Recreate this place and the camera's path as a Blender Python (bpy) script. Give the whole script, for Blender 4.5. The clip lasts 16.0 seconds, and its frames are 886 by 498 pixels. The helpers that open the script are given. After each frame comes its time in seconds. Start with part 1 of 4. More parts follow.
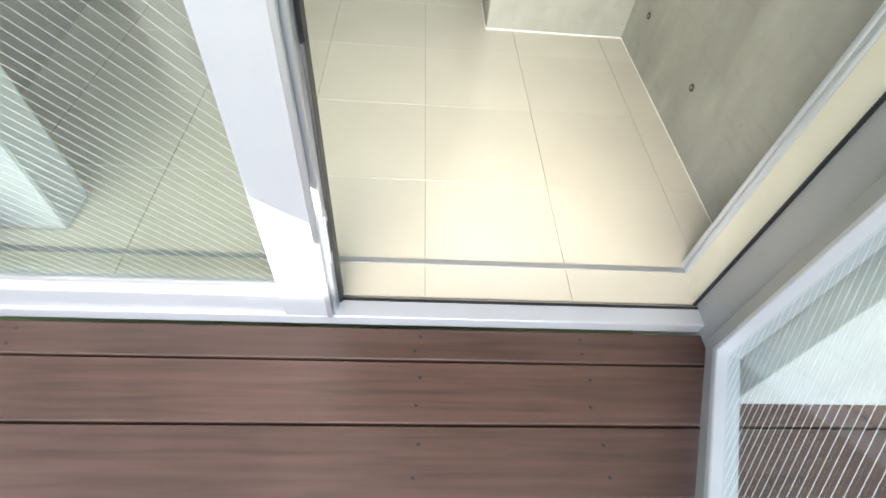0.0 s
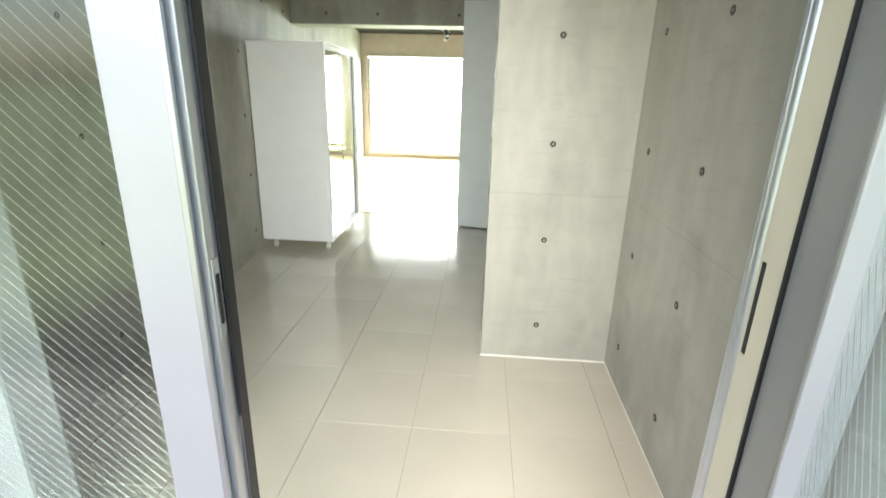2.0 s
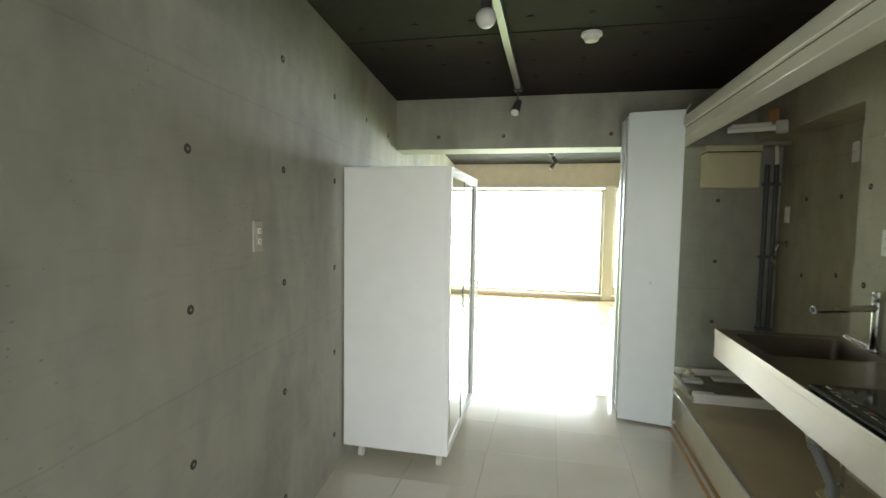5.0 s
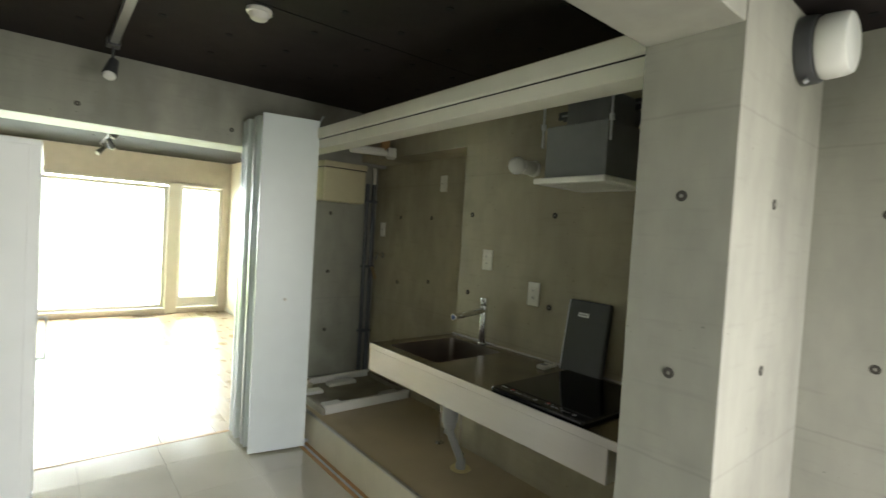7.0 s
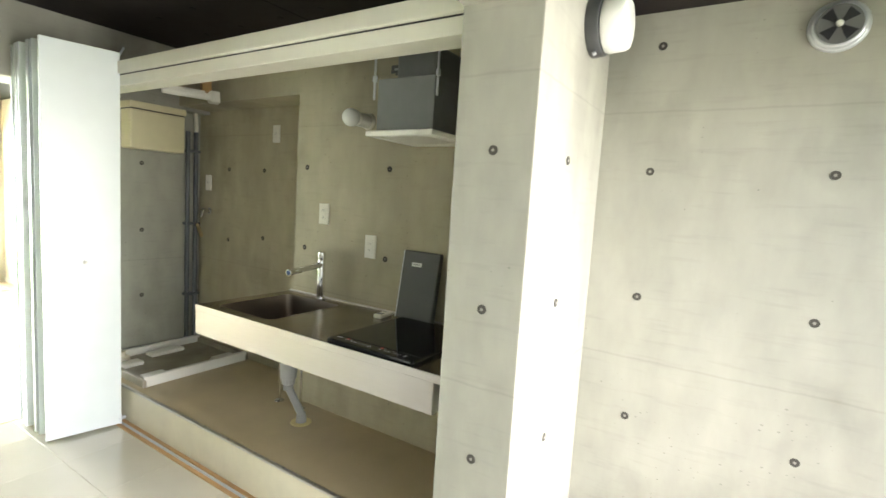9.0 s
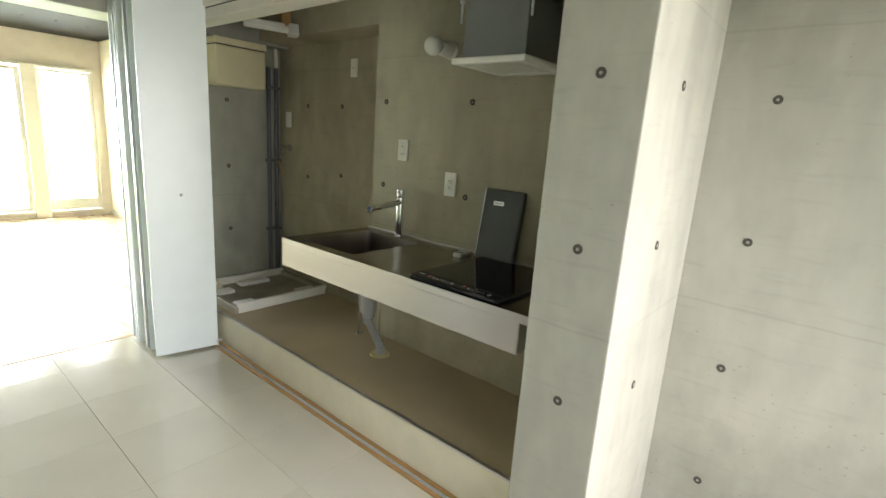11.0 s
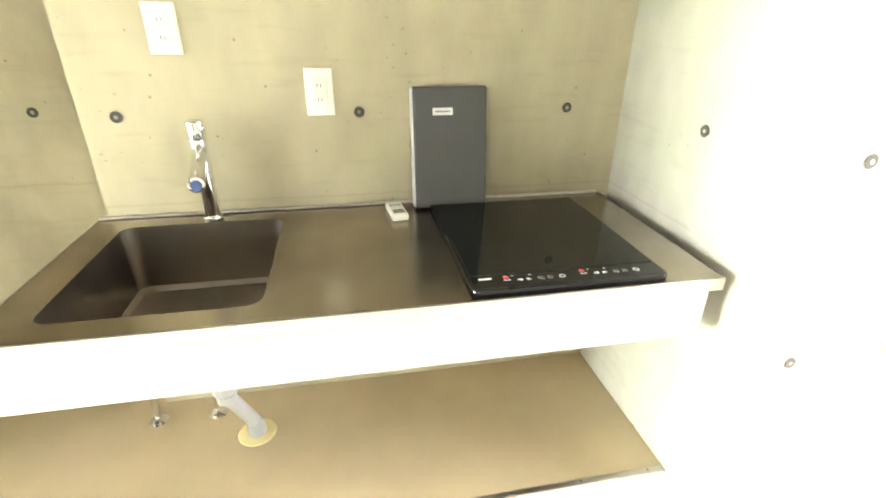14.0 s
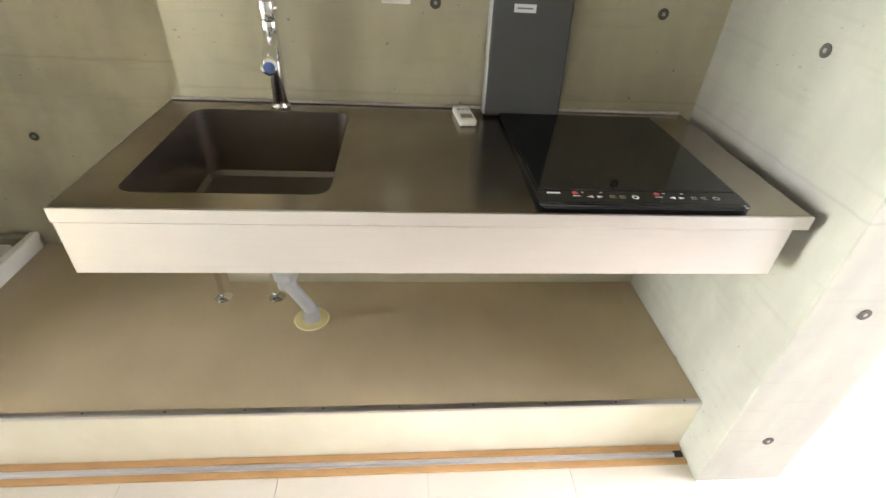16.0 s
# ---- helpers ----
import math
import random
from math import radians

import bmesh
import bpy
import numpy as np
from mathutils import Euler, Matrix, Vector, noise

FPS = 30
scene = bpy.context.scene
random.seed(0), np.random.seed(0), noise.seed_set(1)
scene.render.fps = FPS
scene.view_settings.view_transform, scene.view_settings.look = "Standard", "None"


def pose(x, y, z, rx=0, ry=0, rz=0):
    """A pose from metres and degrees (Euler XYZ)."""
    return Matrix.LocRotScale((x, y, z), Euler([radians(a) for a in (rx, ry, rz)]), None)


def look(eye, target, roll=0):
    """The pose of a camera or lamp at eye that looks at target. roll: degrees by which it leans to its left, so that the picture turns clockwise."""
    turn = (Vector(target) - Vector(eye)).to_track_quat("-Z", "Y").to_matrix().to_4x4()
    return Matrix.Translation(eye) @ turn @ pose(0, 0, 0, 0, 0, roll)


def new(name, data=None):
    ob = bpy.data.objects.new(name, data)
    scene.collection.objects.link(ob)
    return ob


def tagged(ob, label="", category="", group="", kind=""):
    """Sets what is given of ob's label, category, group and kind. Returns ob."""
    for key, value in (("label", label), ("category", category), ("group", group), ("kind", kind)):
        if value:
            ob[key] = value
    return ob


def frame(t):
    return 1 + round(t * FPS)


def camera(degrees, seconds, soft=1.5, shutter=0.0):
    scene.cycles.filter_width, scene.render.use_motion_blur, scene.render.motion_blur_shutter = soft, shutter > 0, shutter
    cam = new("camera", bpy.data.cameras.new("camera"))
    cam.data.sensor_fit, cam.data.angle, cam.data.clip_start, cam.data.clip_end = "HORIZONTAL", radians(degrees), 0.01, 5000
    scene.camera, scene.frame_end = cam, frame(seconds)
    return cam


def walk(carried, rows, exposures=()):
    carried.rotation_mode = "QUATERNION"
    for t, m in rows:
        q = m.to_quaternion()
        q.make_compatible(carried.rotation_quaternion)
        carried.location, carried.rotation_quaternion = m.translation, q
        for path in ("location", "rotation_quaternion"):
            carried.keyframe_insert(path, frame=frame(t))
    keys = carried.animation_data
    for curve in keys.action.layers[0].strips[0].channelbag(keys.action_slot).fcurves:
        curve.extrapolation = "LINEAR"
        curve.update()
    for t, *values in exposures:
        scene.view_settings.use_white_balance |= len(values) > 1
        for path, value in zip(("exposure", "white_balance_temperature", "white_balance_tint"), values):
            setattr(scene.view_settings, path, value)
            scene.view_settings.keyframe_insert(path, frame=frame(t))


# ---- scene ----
cam = camera(85.0, 16.0, shutter=0.2)

PATH = [
    (0, (-0.354, -2.305, 1.146), (-0.198, -1.057, -0.41), 7.6),
    (0.2, (-0.314, -2.3, 1.162), (-0.232, -1.002, -0.357), 3.2),
    (0.5, (-0.236, -2.302, 1.195), (-0.024, -0.938, -0.252), 5.5),
    (1, (-0.129, -2.345, 1.249), (-0.109, -0.835, -0.062), 6.2),
    (1.5, (-0.077, -2.378, 1.334), (-0.171, -0.68, 0.283), 4.2),
    (2, (-0.047, -2.404, 1.403), (-0.188, -0.509, 0.779), 1.5),
    (2.5, (-0.028, -2.398, 1.437), (-0.153, -0.442, 1.038), 0.9),
    (3, (-0.048, -2.184, 1.41), (-0.294, -0.236, 1.029), 2.1),
    (3.5, (-0.096, -1.846, 1.427), (-0.63, 0.06, 1.143), 0.4),
    (4.25, (-0.30, -1.44, 1.44), (-0.80, 0.49, 1.2), 0.6),
    (5.0, (-0.80, -1.00, 1.462), (-1.23, 0.95, 1.33), 0.9),
    (5.8, (-1.189, -0.618, 1.465), (-1.518, 1.352, 1.379), 1.1),
    (6, (-1.231, -0.545, 1.466), (-1.332, 1.451, 1.409), 1.3),
    (6.5, (-1.275, -0.491, 1.495), (-0.632, 1.403, 1.457), 3.0),
    (7, (-1.322, -0.478, 1.512), (-0.051, 1.066, 1.449), 3.4),
    (7.5, (-1.341, -0.494, 1.522), (0.180, 0.796, 1.467), 4.1),
    (8, (-1.307, -0.524, 1.512), (0.388, 0.535, 1.432), 3.8),
    (8.5, (-1.287, -0.56, 1.518), (0.482, 0.366, 1.41), 3.3),
    (9, (-1.301, -0.54, 1.495), (0.38, 0.525, 1.295), 3.6),
    (11.3, (-1.294, -0.393, 1.452), (0.193, 0.871, 1.015), 4.7),
    (11.5, (-1.275, -0.318, 1.451), (0.233, 0.946, 1.095), 5.4),
    (12, (-1.11, -0.017, 1.452), (0.453, 1.201, 1.177), 6.3),
    (12.5, (-1.004, 0.372, 1.467), (0.751, 1.298, 1.218), 5.2),
    (13, (-0.86, 0.689, 1.428), (1.024, 1.279, 1.111), 3.1),
    (13.5, (-0.756, 0.952, 1.417), (1.169, 1.007, 0.878), 4.5),
    (14, (-0.73, 1.116, 1.41), (1.036, 0.753, 0.544), 0.8),
    (14.5, (-0.727, 1.121, 1.396), (0.906, 0.656, 0.34), 2.2),
    (15, (-0.729, 1.116, 1.393), (0.888, 0.632, 0.321), 3.2),
    (15.5, (-0.73, 1.132, 1.384), (0.892, 0.792, 0.264), 3.9),
    (16, (-0.724, 1.158, 1.377), (0.897, 0.985, 0.217), 3.9),
]
walk(cam, [(t, look(eye, target, roll)) for t, eye, target, roll in PATH],
     exposures=[(0, 1.95, 6500, 5), (0.5, 2.0, 6500, 5), (1, 1.95, 6500, 5), (2.5, 1.75, 6500, 7), (3.5, 1.75, 6500, 7), (6, 1.55, 6500, 8), (7, 1.75, 6500, 9), (7.5, 2.05, 6500, 10), (8, 2.75, 6500, 11), (8.5, 3.2, 6500, 11),
                (9, 3.15, 6500, 11), (11.5, 2.35, 6500, 10), (12.5, 3.35, 7100, 8), (13, 4.5, 7200, 8), (13.5, 5.1, 7000, 12), (14, 5.05, 6750, 16), (14.5, 4.42, 6450, 20), (16, 3.92, 6350, 23)])

# ---- world, sun, exposure ----
world = bpy.data.worlds.new("sky_world")
scene.world = world
world.use_nodes = True
wn = world.node_tree.nodes
sky = wn.new("ShaderNodeTexSky")
sky.sky_type = "NISHITA"
sky.sun_disc = False
sky.sun_elevation = radians(58)
sky.sun_rotation = radians(200)
sky.dust_density = 3.0
wn["Background"].inputs[1].default_value = 0.15
world.node_tree.links.new(sky.outputs[0], wn["Background"].inputs[0])
sun_data = bpy.data.lights.new("sun", "SUN")
sun_data.energy, sun_data.angle, sun_data.color = 5.0, radians(12), (1.0, 0.95, 0.87)
sun = new("sun", sun_data)
sun.matrix_world = look((15, 9, 19), (0, 0, 0))


def opening_lamp(name, at, facing, w, h, watts, color, spread):
    """Adds an area lamp that stands for the daylight in an opening."""
    d = bpy.data.lights.new(name, "AREA")
    d.shape, d.size, d.size_y, d.energy, d.color = "RECTANGLE", w, h, watts, color
    d.spread = radians(spread)
    ob = new(name, d)
    ob.matrix_world = look(at, facing)


opening_lamp("garden_window_light", (-0.85, 8.33, 1.52), (-0.85, 3.0, 0.1), 3.4, 1.05, 37, (0.87, 0.94, 1.0), 120)
# Green lamp added, tilted up, for light thrown back by the lawn.
opening_lamp("garden_lawn_light", (-0.85, 8.33, 0.52), (-0.85, 5.0, 2.4), 3.4, 0.90, 21, (0.72, 1.0, 0.30), 130)
opening_lamp("entrance_light", (-0.16, -1.52, 1.10), (-0.40, 1.5, 0.75), 1.22, 2.0, 6.8, (1.0, 0.975, 0.93), 104)
opening_lamp("side_pane_light", (-1.10, -1.56, 1.10), (-1.15, 1.5, 0.75), 0.80, 2.0, 1.6, (1.0, 0.985, 0.95), 150)


# ---- materials ----
def tree_of(name):
    m = bpy.data.materials.new(name)
    m.use_nodes = True
    return m, m.node_tree.nodes, m.node_tree.links, m.node_tree.nodes["Principled BSDF"]


def plain(name, color, rough=0.5, metal=0.0, spread=0.06, scale=8.0, bump=0.02, rand=0.0):
    """Colour with soft mottling, roughness wear and a fine relief."""
    m, n, l, b = tree_of(name)
    tc = n.new("ShaderNodeTexCoord")
    big = n.new("ShaderNodeTexNoise"); big.inputs["Scale"].default_value = scale; big.inputs["Detail"].default_value = 6
    fine = n.new("ShaderNodeTexNoise"); fine.inputs["Scale"].default_value = scale * 22; fine.inputs["Detail"].default_value = 3
    l.new(tc.outputs["Object"], big.inputs["Vector"]); l.new(tc.outputs["Object"], fine.inputs["Vector"])
    mr = n.new("ShaderNodeMapRange"); mr.inputs[1].default_value, mr.inputs[2].default_value = 0.3, 0.7
    mr.inputs[3].default_value, mr.inputs[4].default_value = 1 - spread, 1 + spread
    l.new(big.outputs["Fac"], mr.inputs[0])
    hs = n.new("ShaderNodeHueSaturation"); hs.inputs["Color"].default_value = (*color, 1)
    last = mr.outputs[0]
    if rand:
        oi = n.new("ShaderNodeObjectInfo")
        r2 = n.new("ShaderNodeMapRange"); r2.inputs[3].default_value, r2.inputs[4].default_value = 1 - rand, 1 + rand
        l.new(oi.outputs["Random"], r2.inputs[0])
        mu = n.new("ShaderNodeMath"); mu.operation = "MULTIPLY"
        l.new(last, mu.inputs[0]); l.new(r2.outputs[0], mu.inputs[1]); last = mu.outputs[0]
    l.new(last, hs.inputs["Value"]); l.new(hs.outputs[0], b.inputs["Base Color"])
    rr = n.new("ShaderNodeMapRange"); rr.inputs[3].default_value, rr.inputs[4].default_value = max(0.0, rough - 0.06), min(1.0, rough + 0.06)
    l.new(big.outputs["Fac"], rr.inputs[0]); l.new(rr.outputs[0], b.inputs["Roughness"])
    b.inputs["Metallic"].default_value = metal
    if bump:
        bp = n.new("ShaderNodeBump"); bp.inputs["Strength"].default_value = bump * 5; bp.inputs["Distance"].default_value = 0.002
        l.new(fine.outputs["Fac"], bp.inputs["Height"]); l.new(bp.outputs[0], b.inputs["Normal"])
    return m


def concrete(name, color, warm, rough=0.62, gloss=0.35, pits=(9, 0.018, 0.034)):
    """Formed concrete: cloudy tone, form-panel joints, pour streaks, small voids."""
    m, n, l, b = tree_of(name)
    geo = n.new("ShaderNodeNewGeometry")
    def noise_at(scale, detail, stretch=(1, 1, 1)):
        mp = n.new("ShaderNodeMapping"); mp.inputs["Scale"].default_value = stretch
        l.new(geo.outputs["Position"], mp.inputs["Vector"])
        t = n.new("ShaderNodeTexNoise"); t.inputs["Scale"].default_value = scale; t.inputs["Detail"].default_value = detail
        l.new(mp.outputs[0], t.inputs["Vector"])
        return t.outputs["Fac"]
    cloud, mottled, grain = noise_at(0.8, 8, (1, 1, 0.6)), noise_at(11, 8, (1, 1, 0.5)), noise_at(140, 3)
    streak = noise_at(5, 6, (1, 1, 9))
    ramp = n.new("ShaderNodeValToRGB")
    ramp.color_ramp.elements[0].position, ramp.color_ramp.elements[1].position = 0.28, 0.75
    ramp.color_ramp.elements[0].color = (*[c * 0.76 for c in color], 1)
    ramp.color_ramp.elements[1].color = (*warm, 1)
    mix = n.new("ShaderNodeMath"); mix.operation = "MULTIPLY_ADD"; mix.inputs[1].default_value = 0.38
    l.new(mottled, mix.inputs[0])
    half = n.new("ShaderNodeMath"); half.operation = "MULTIPLY"; half.inputs[1].default_value = 0.62
    l.new(cloud, half.inputs[0]); l.new(half.outputs[0], mix.inputs[2]); l.new(mix.outputs[0], ramp.inputs[0])
    # slow vertical bands
    band = noise_at(2.2, 4, (1, 1, 0.22))
    bd = n.new("ShaderNodeMapRange"); bd.inputs[1].default_value, bd.inputs[2].default_value = 0.35, 0.65
    bd.inputs[3].default_value, bd.inputs[4].default_value = 0.89, 1.04
    l.new(band, bd.inputs[0])
    # pour streaks
    s2 = n.new("ShaderNodeMapRange"); s2.inputs[1].default_value, s2.inputs[2].default_value = 0.56, 0.72
    s2.inputs[3].default_value, s2.inputs[4].default_value = 1.0, 0.93
    l.new(streak, s2.inputs[0])
    # voids
    vo = n.new("ShaderNodeTexVoronoi"); vo.inputs["Scale"].default_value = pits[0]
    l.new(geo.outputs["Position"], vo.inputs["Vector"])
    v2 = n.new("ShaderNodeMapRange"); v2.inputs[1].default_value, v2.inputs[2].default_value = pits[1], pits[2]
    v2.inputs[3].default_value, v2.inputs[4].default_value = 0.6, 1.0
    l.new(vo.outputs["Distance"], v2.inputs[0])
    # horizontal joints between form panels
    sep = n.new("ShaderNodeSeparateXYZ"); l.new(geo.outputs["Position"], sep.inputs[0])
    wob = n.new("ShaderNodeMath"); wob.operation = "MULTIPLY_ADD"; wob.inputs[1].default_value = 0.012
    l.new(mottled, wob.inputs[0]); l.new(sep.outputs["Z"], wob.inputs[2])
    dv = n.new("ShaderNodeMath"); dv.operation = "PINGPONG"; dv.inputs[1].default_value = 0.475
    sh = n.new("ShaderNodeMath"); sh.operation = "ADD"; sh.inputs[1].default_value = 0.02
    l.new(wob.outputs[0], sh.inputs[0]); l.new(sh.outputs[0], dv.inputs[0])
    j = n.new("ShaderNodeMapRange"); j.inputs[1].default_value, j.inputs[2].default_value = 0.0, 0.006
    j.inputs[3].default_value, j.inputs[4].default_value = 0.88, 1.0
    l.new(dv.outputs[0], j.inputs[0])
    # damp stains
    damp = noise_at(1.7, 9, (1, 1, 0.75))
    st = n.new("ShaderNodeMapRange"); st.inputs[1].default_value, st.inputs[2].default_value = 0.54, 0.64
    st.inputs[3].default_value, st.inputs[4].default_value = 1.0, 0.80
    l.new(damp, st.inputs[0])
    # clusters of small air holes
    am = n.new("ShaderNodeMapping"); am.inputs["Scale"].default_value = (1, 1, 1.9)
    l.new(geo.outputs["Position"], am.inputs["Vector"])
    av = n.new("ShaderNodeTexVoronoi"); av.inputs["Scale"].default_value = 24
    l.new(am.outputs[0], av.inputs["Vector"])
    clus = n.new("ShaderNodeMapRange"); clus.inputs[1].default_value, clus.inputs[2].default_value = 0.47, 0.66
    clus.inputs[3].default_value, clus.inputs[4].default_value = 0.0, 0.13
    l.new(noise_at(2.6, 5), clus.inputs[0])
    df = n.new("ShaderNodeMath"); df.operation = "SUBTRACT"
    l.new(av.outputs["Distance"], df.inputs[0]); l.new(clus.outputs[0], df.inputs[1])
    ah = n.new("ShaderNodeMapRange"); ah.inputs[1].default_value, ah.inputs[2].default_value = -0.03, 0.02
    ah.inputs[3].default_value, ah.inputs[4].default_value = 0.70, 1.0
    l.new(df.outputs[0], ah.inputs[0])
    prod = None
    for s in (ah.outputs[0], st.outputs[0], bd.outputs[0], s2.outputs[0], v2.outputs[0], j.outputs[0]):
        if prod is None:
            prod = s
        else:
            k = n.new("ShaderNodeMath"); k.operation = "MULTIPLY"; l.new(prod, k.inputs[0]); l.new(s, k.inputs[1]); prod = k.outputs[0]
    hs = n.new("ShaderNodeHueSaturation"); l.new(ramp.outputs[0], hs.inputs["Color"]); l.new(prod, hs.inputs["Value"])
    l.new(hs.outputs[0], b.inputs["Base Color"])
    b.inputs["Roughness"].default_value = rough
    b.inputs["Specular IOR Level"].default_value = gloss
    hh = n.new("ShaderNodeMath"); hh.operation = "MULTIPLY_ADD"; hh.inputs[1].default_value = 0.25
    l.new(grain, hh.inputs[0]); l.new(prod, hh.inputs[2])
    bp = n.new("ShaderNodeBump"); bp.inputs["Strength"].default_value = 0.22; bp.inputs["Distance"].default_value = 0.004
    l.new(hh.outputs[0], bp.inputs["Height"]); l.new(bp.outputs[0], b.inputs["Normal"])
    return m


def grained(name, dark, light, rough, along, scale=6.0, metal=0.0, bump=0.2, rand=0.12):
    """Wood or brushed metal: noise drawn out along an axis."""
    m, n, l, b = tree_of(name)
    tc = n.new("ShaderNodeTexCoord")
    oi = n.new("ShaderNodeObjectInfo")
    off = n.new("ShaderNodeVectorMath"); off.operation = "MULTIPLY_ADD"
    off.inputs[1].default_value = (7, 7, 7)
    cmb = n.new("ShaderNodeCombineXYZ")
    for i in range(3):
        l.new(oi.outputs["Random"], cmb.inputs[i])
    l.new(cmb.outputs[0], off.inputs[0]); l.new(tc.outputs["Object"], off.inputs[2])
    st = [9.0, 9.0, 9.0]; st["xyz".index(along)] = 0.5
    mp = n.new("ShaderNodeMapping"); mp.inputs["Scale"].default_value = st
    l.new(off.outputs[0], mp.inputs["Vector"])
    t = n.new("ShaderNodeTexNoise"); t.inputs["Scale"].default_value = scale; t.inputs["Detail"].default_value = 8; t.inputs["Distortion"].default_value = 0.4
    l.new(mp.outputs[0], t.inputs["Vector"])
    w = n.new("ShaderNodeTexNoise"); w.inputs["Scale"].default_value = 3.5; w.inputs["Detail"].default_value = 5
    l.new(off.outputs[0], w.inputs["Vector"])
    ramp = n.new("ShaderNodeValToRGB")
    ramp.color_ramp.elements[0].position, ramp.color_ramp.elements[1].position = 0.3, 0.72
    ramp.color_ramp.elements[0].color, ramp.color_ramp.elements[1].color = (*dark, 1), (*light, 1)
    av = n.new("ShaderNodeMath"); av.operation = "MULTIPLY_ADD"; av.inputs[1].default_value = 0.65
    q = n.new("ShaderNodeMath"); q.operation = "MULTIPLY"; q.inputs[1].default_value = 0.35
    l.new(w.outputs["Fac"], q.inputs[0]); l.new(t.outputs["Fac"], av.inputs[0]); l.new(q.outputs[0], av.inputs[2]); l.new(av.outputs[0], ramp.inputs[0])
    hs = n.new("ShaderNodeHueSaturation")
    r2 = n.new("ShaderNodeMapRange"); r2.inputs[3].default_value, r2.inputs[4].default_value = 1 - rand, 1 + rand
    l.new(oi.outputs["Random"], r2.inputs[0]); l.new(r2.outputs[0], hs.inputs["Value"]); l.new(ramp.outputs[0], hs.inputs["Color"])
    l.new(hs.outputs[0], b.inputs["Base Color"])
    rr = n.new("ShaderNodeMapRange"); rr.inputs[3].default_value, rr.inputs[4].default_value = rough - 0.08, rough + 0.1
    l.new(w.outputs["Fac"], rr.inputs[0]); l.new(rr.outputs[0], b.inputs["Roughness"])
    b.inputs["Metallic"].default_value = metal
    bp = n.new("ShaderNodeBump"); bp.inputs["Strength"].default_value = bump; bp.inputs["Distance"].default_value = 0.002
    l.new(t.outputs["Fac"], bp.inputs["Height"]); l.new(bp.outputs[0], b.inputs["Normal"])
    return m


def pane_glass(name, tint):
    m, n, l, b = tree_of(name)
    n.remove(b)
    tr = n.new("ShaderNodeBsdfTransparent"); tr.inputs[0].default_value = (*tint, 1)
    gl = n.new("ShaderNodeBsdfGlossy"); gl.inputs["Roughness"].default_value = 0.02
    lwt = n.new("ShaderNodeLayerWeight"); lwt.inputs[0].default_value = 0.5
    pw = n.new("ShaderNodeMath"); pw.operation = "POWER"; pw.inputs[1].default_value = 4
    l.new(lwt.outputs["Facing"], pw.inputs[0])
    fr = n.new("ShaderNodeMath"); fr.operation = "MULTIPLY_ADD"; fr.inputs[1].default_value = 0.45; fr.inputs[2].default_value = 0.05
    l.new(pw.outputs[0], fr.inputs[0])
    mx = n.new("ShaderNodeMixShader")
    l.new(fr.outputs[0], mx.inputs[0]); l.new(tr.outputs[0], mx.inputs[1]); l.new(gl.outputs[0], mx.inputs[2])
    l.new(mx.outputs[0], n["Material Output"].inputs[0])
    return m


M_CONC = concrete("concrete_wall", (0.36, 0.350, 0.300), (0.425, 0.413, 0.350))
M_CONC_K = concrete("concrete_kitchen", (0.40, 0.358, 0.252), (0.47, 0.42, 0.295), pits=(16, 0.045, 0.075))
M_CONC_W = concrete("concrete_painted", (0.72, 0.74, 0.73), (0.80, 0.81, 0.80))
M_CEIL = concrete("dark_ceiling", (0.019, 0.015, 0.0145), (0.028, 0.022, 0.021), rough=0.75, gloss=0.16)
M_HOLE = plain("hole_shade", (0.055, 0.05, 0.042), 0.9)
M_PIT = plain("ceiling_pit", (0.004, 0.0035, 0.0035), 0.95)
M_PLUG = plain("hole_plug", (0.24, 0.23, 0.20), 0.6)
M_TILE = plain("floor_tile_beige", (0.58, 0.54, 0.445), 0.15, spread=0.035, scale=3.0, bump=0.0, rand=0.025)
M_TILE.node_tree.nodes["Principled BSDF"].inputs["Coat Weight"].default_value = 1.0
M_TILE.node_tree.nodes["Principled BSDF"].inputs["Specular IOR Level"].default_value = 0.5
M_TILE.node_tree.nodes["Principled BSDF"].inputs["Coat Roughness"].default_value = 0.05
M_GROUT = plain("grout", (0.36, 0.325, 0.26), 0.9)
M_OAK = grained("oak_floor", (0.42, 0.31, 0.19), (0.58, 0.46, 0.31), 0.28, "y", bump=0.08)
M_DECK = grained("deck_board_brown", (0.040, 0.022, 0.016), (0.104, 0.059, 0.045), 0.5, "x", bump=0.3, rand=0.14)
M_SILVER = plain("aluminium", (0.62, 0.64, 0.68), 0.34, metal=0.75, spread=0.03)
M_WHITEAL = plain("aluminium_pale", (0.50, 0.515, 0.55), 0.32, metal=0.25, spread=0.02)
M_GREYAL = plain("aluminium_grey", (0.34, 0.345, 0.345), 0.4, metal=0.4, spread=0.03)
M_CREAM = plain("cream_paint", (0.68, 0.63, 0.49), 0.45, spread=0.04)
M_CREAM2 = plain("cream_board", (0.74, 0.71, 0.62), 0.42, spread=0.04)
M_RUBBER = plain("black_rubber", (0.015, 0.015, 0.018), 0.5)
M_WHITE = plain("white_lacquer", (0.74, 0.79, 0.785), 0.33, spread=0.02)
M_CABINET = plain("white_melamine", (0.86, 0.87, 0.85), 0.38, spread=0.02)
M_PLASTIC = plain("white_plastic", (0.76, 0.74, 0.68), 0.38, spread=0.03)
M_IVORY = plain("ivory_plastic", (0.66, 0.60, 0.40), 0.45, spread=0.04)
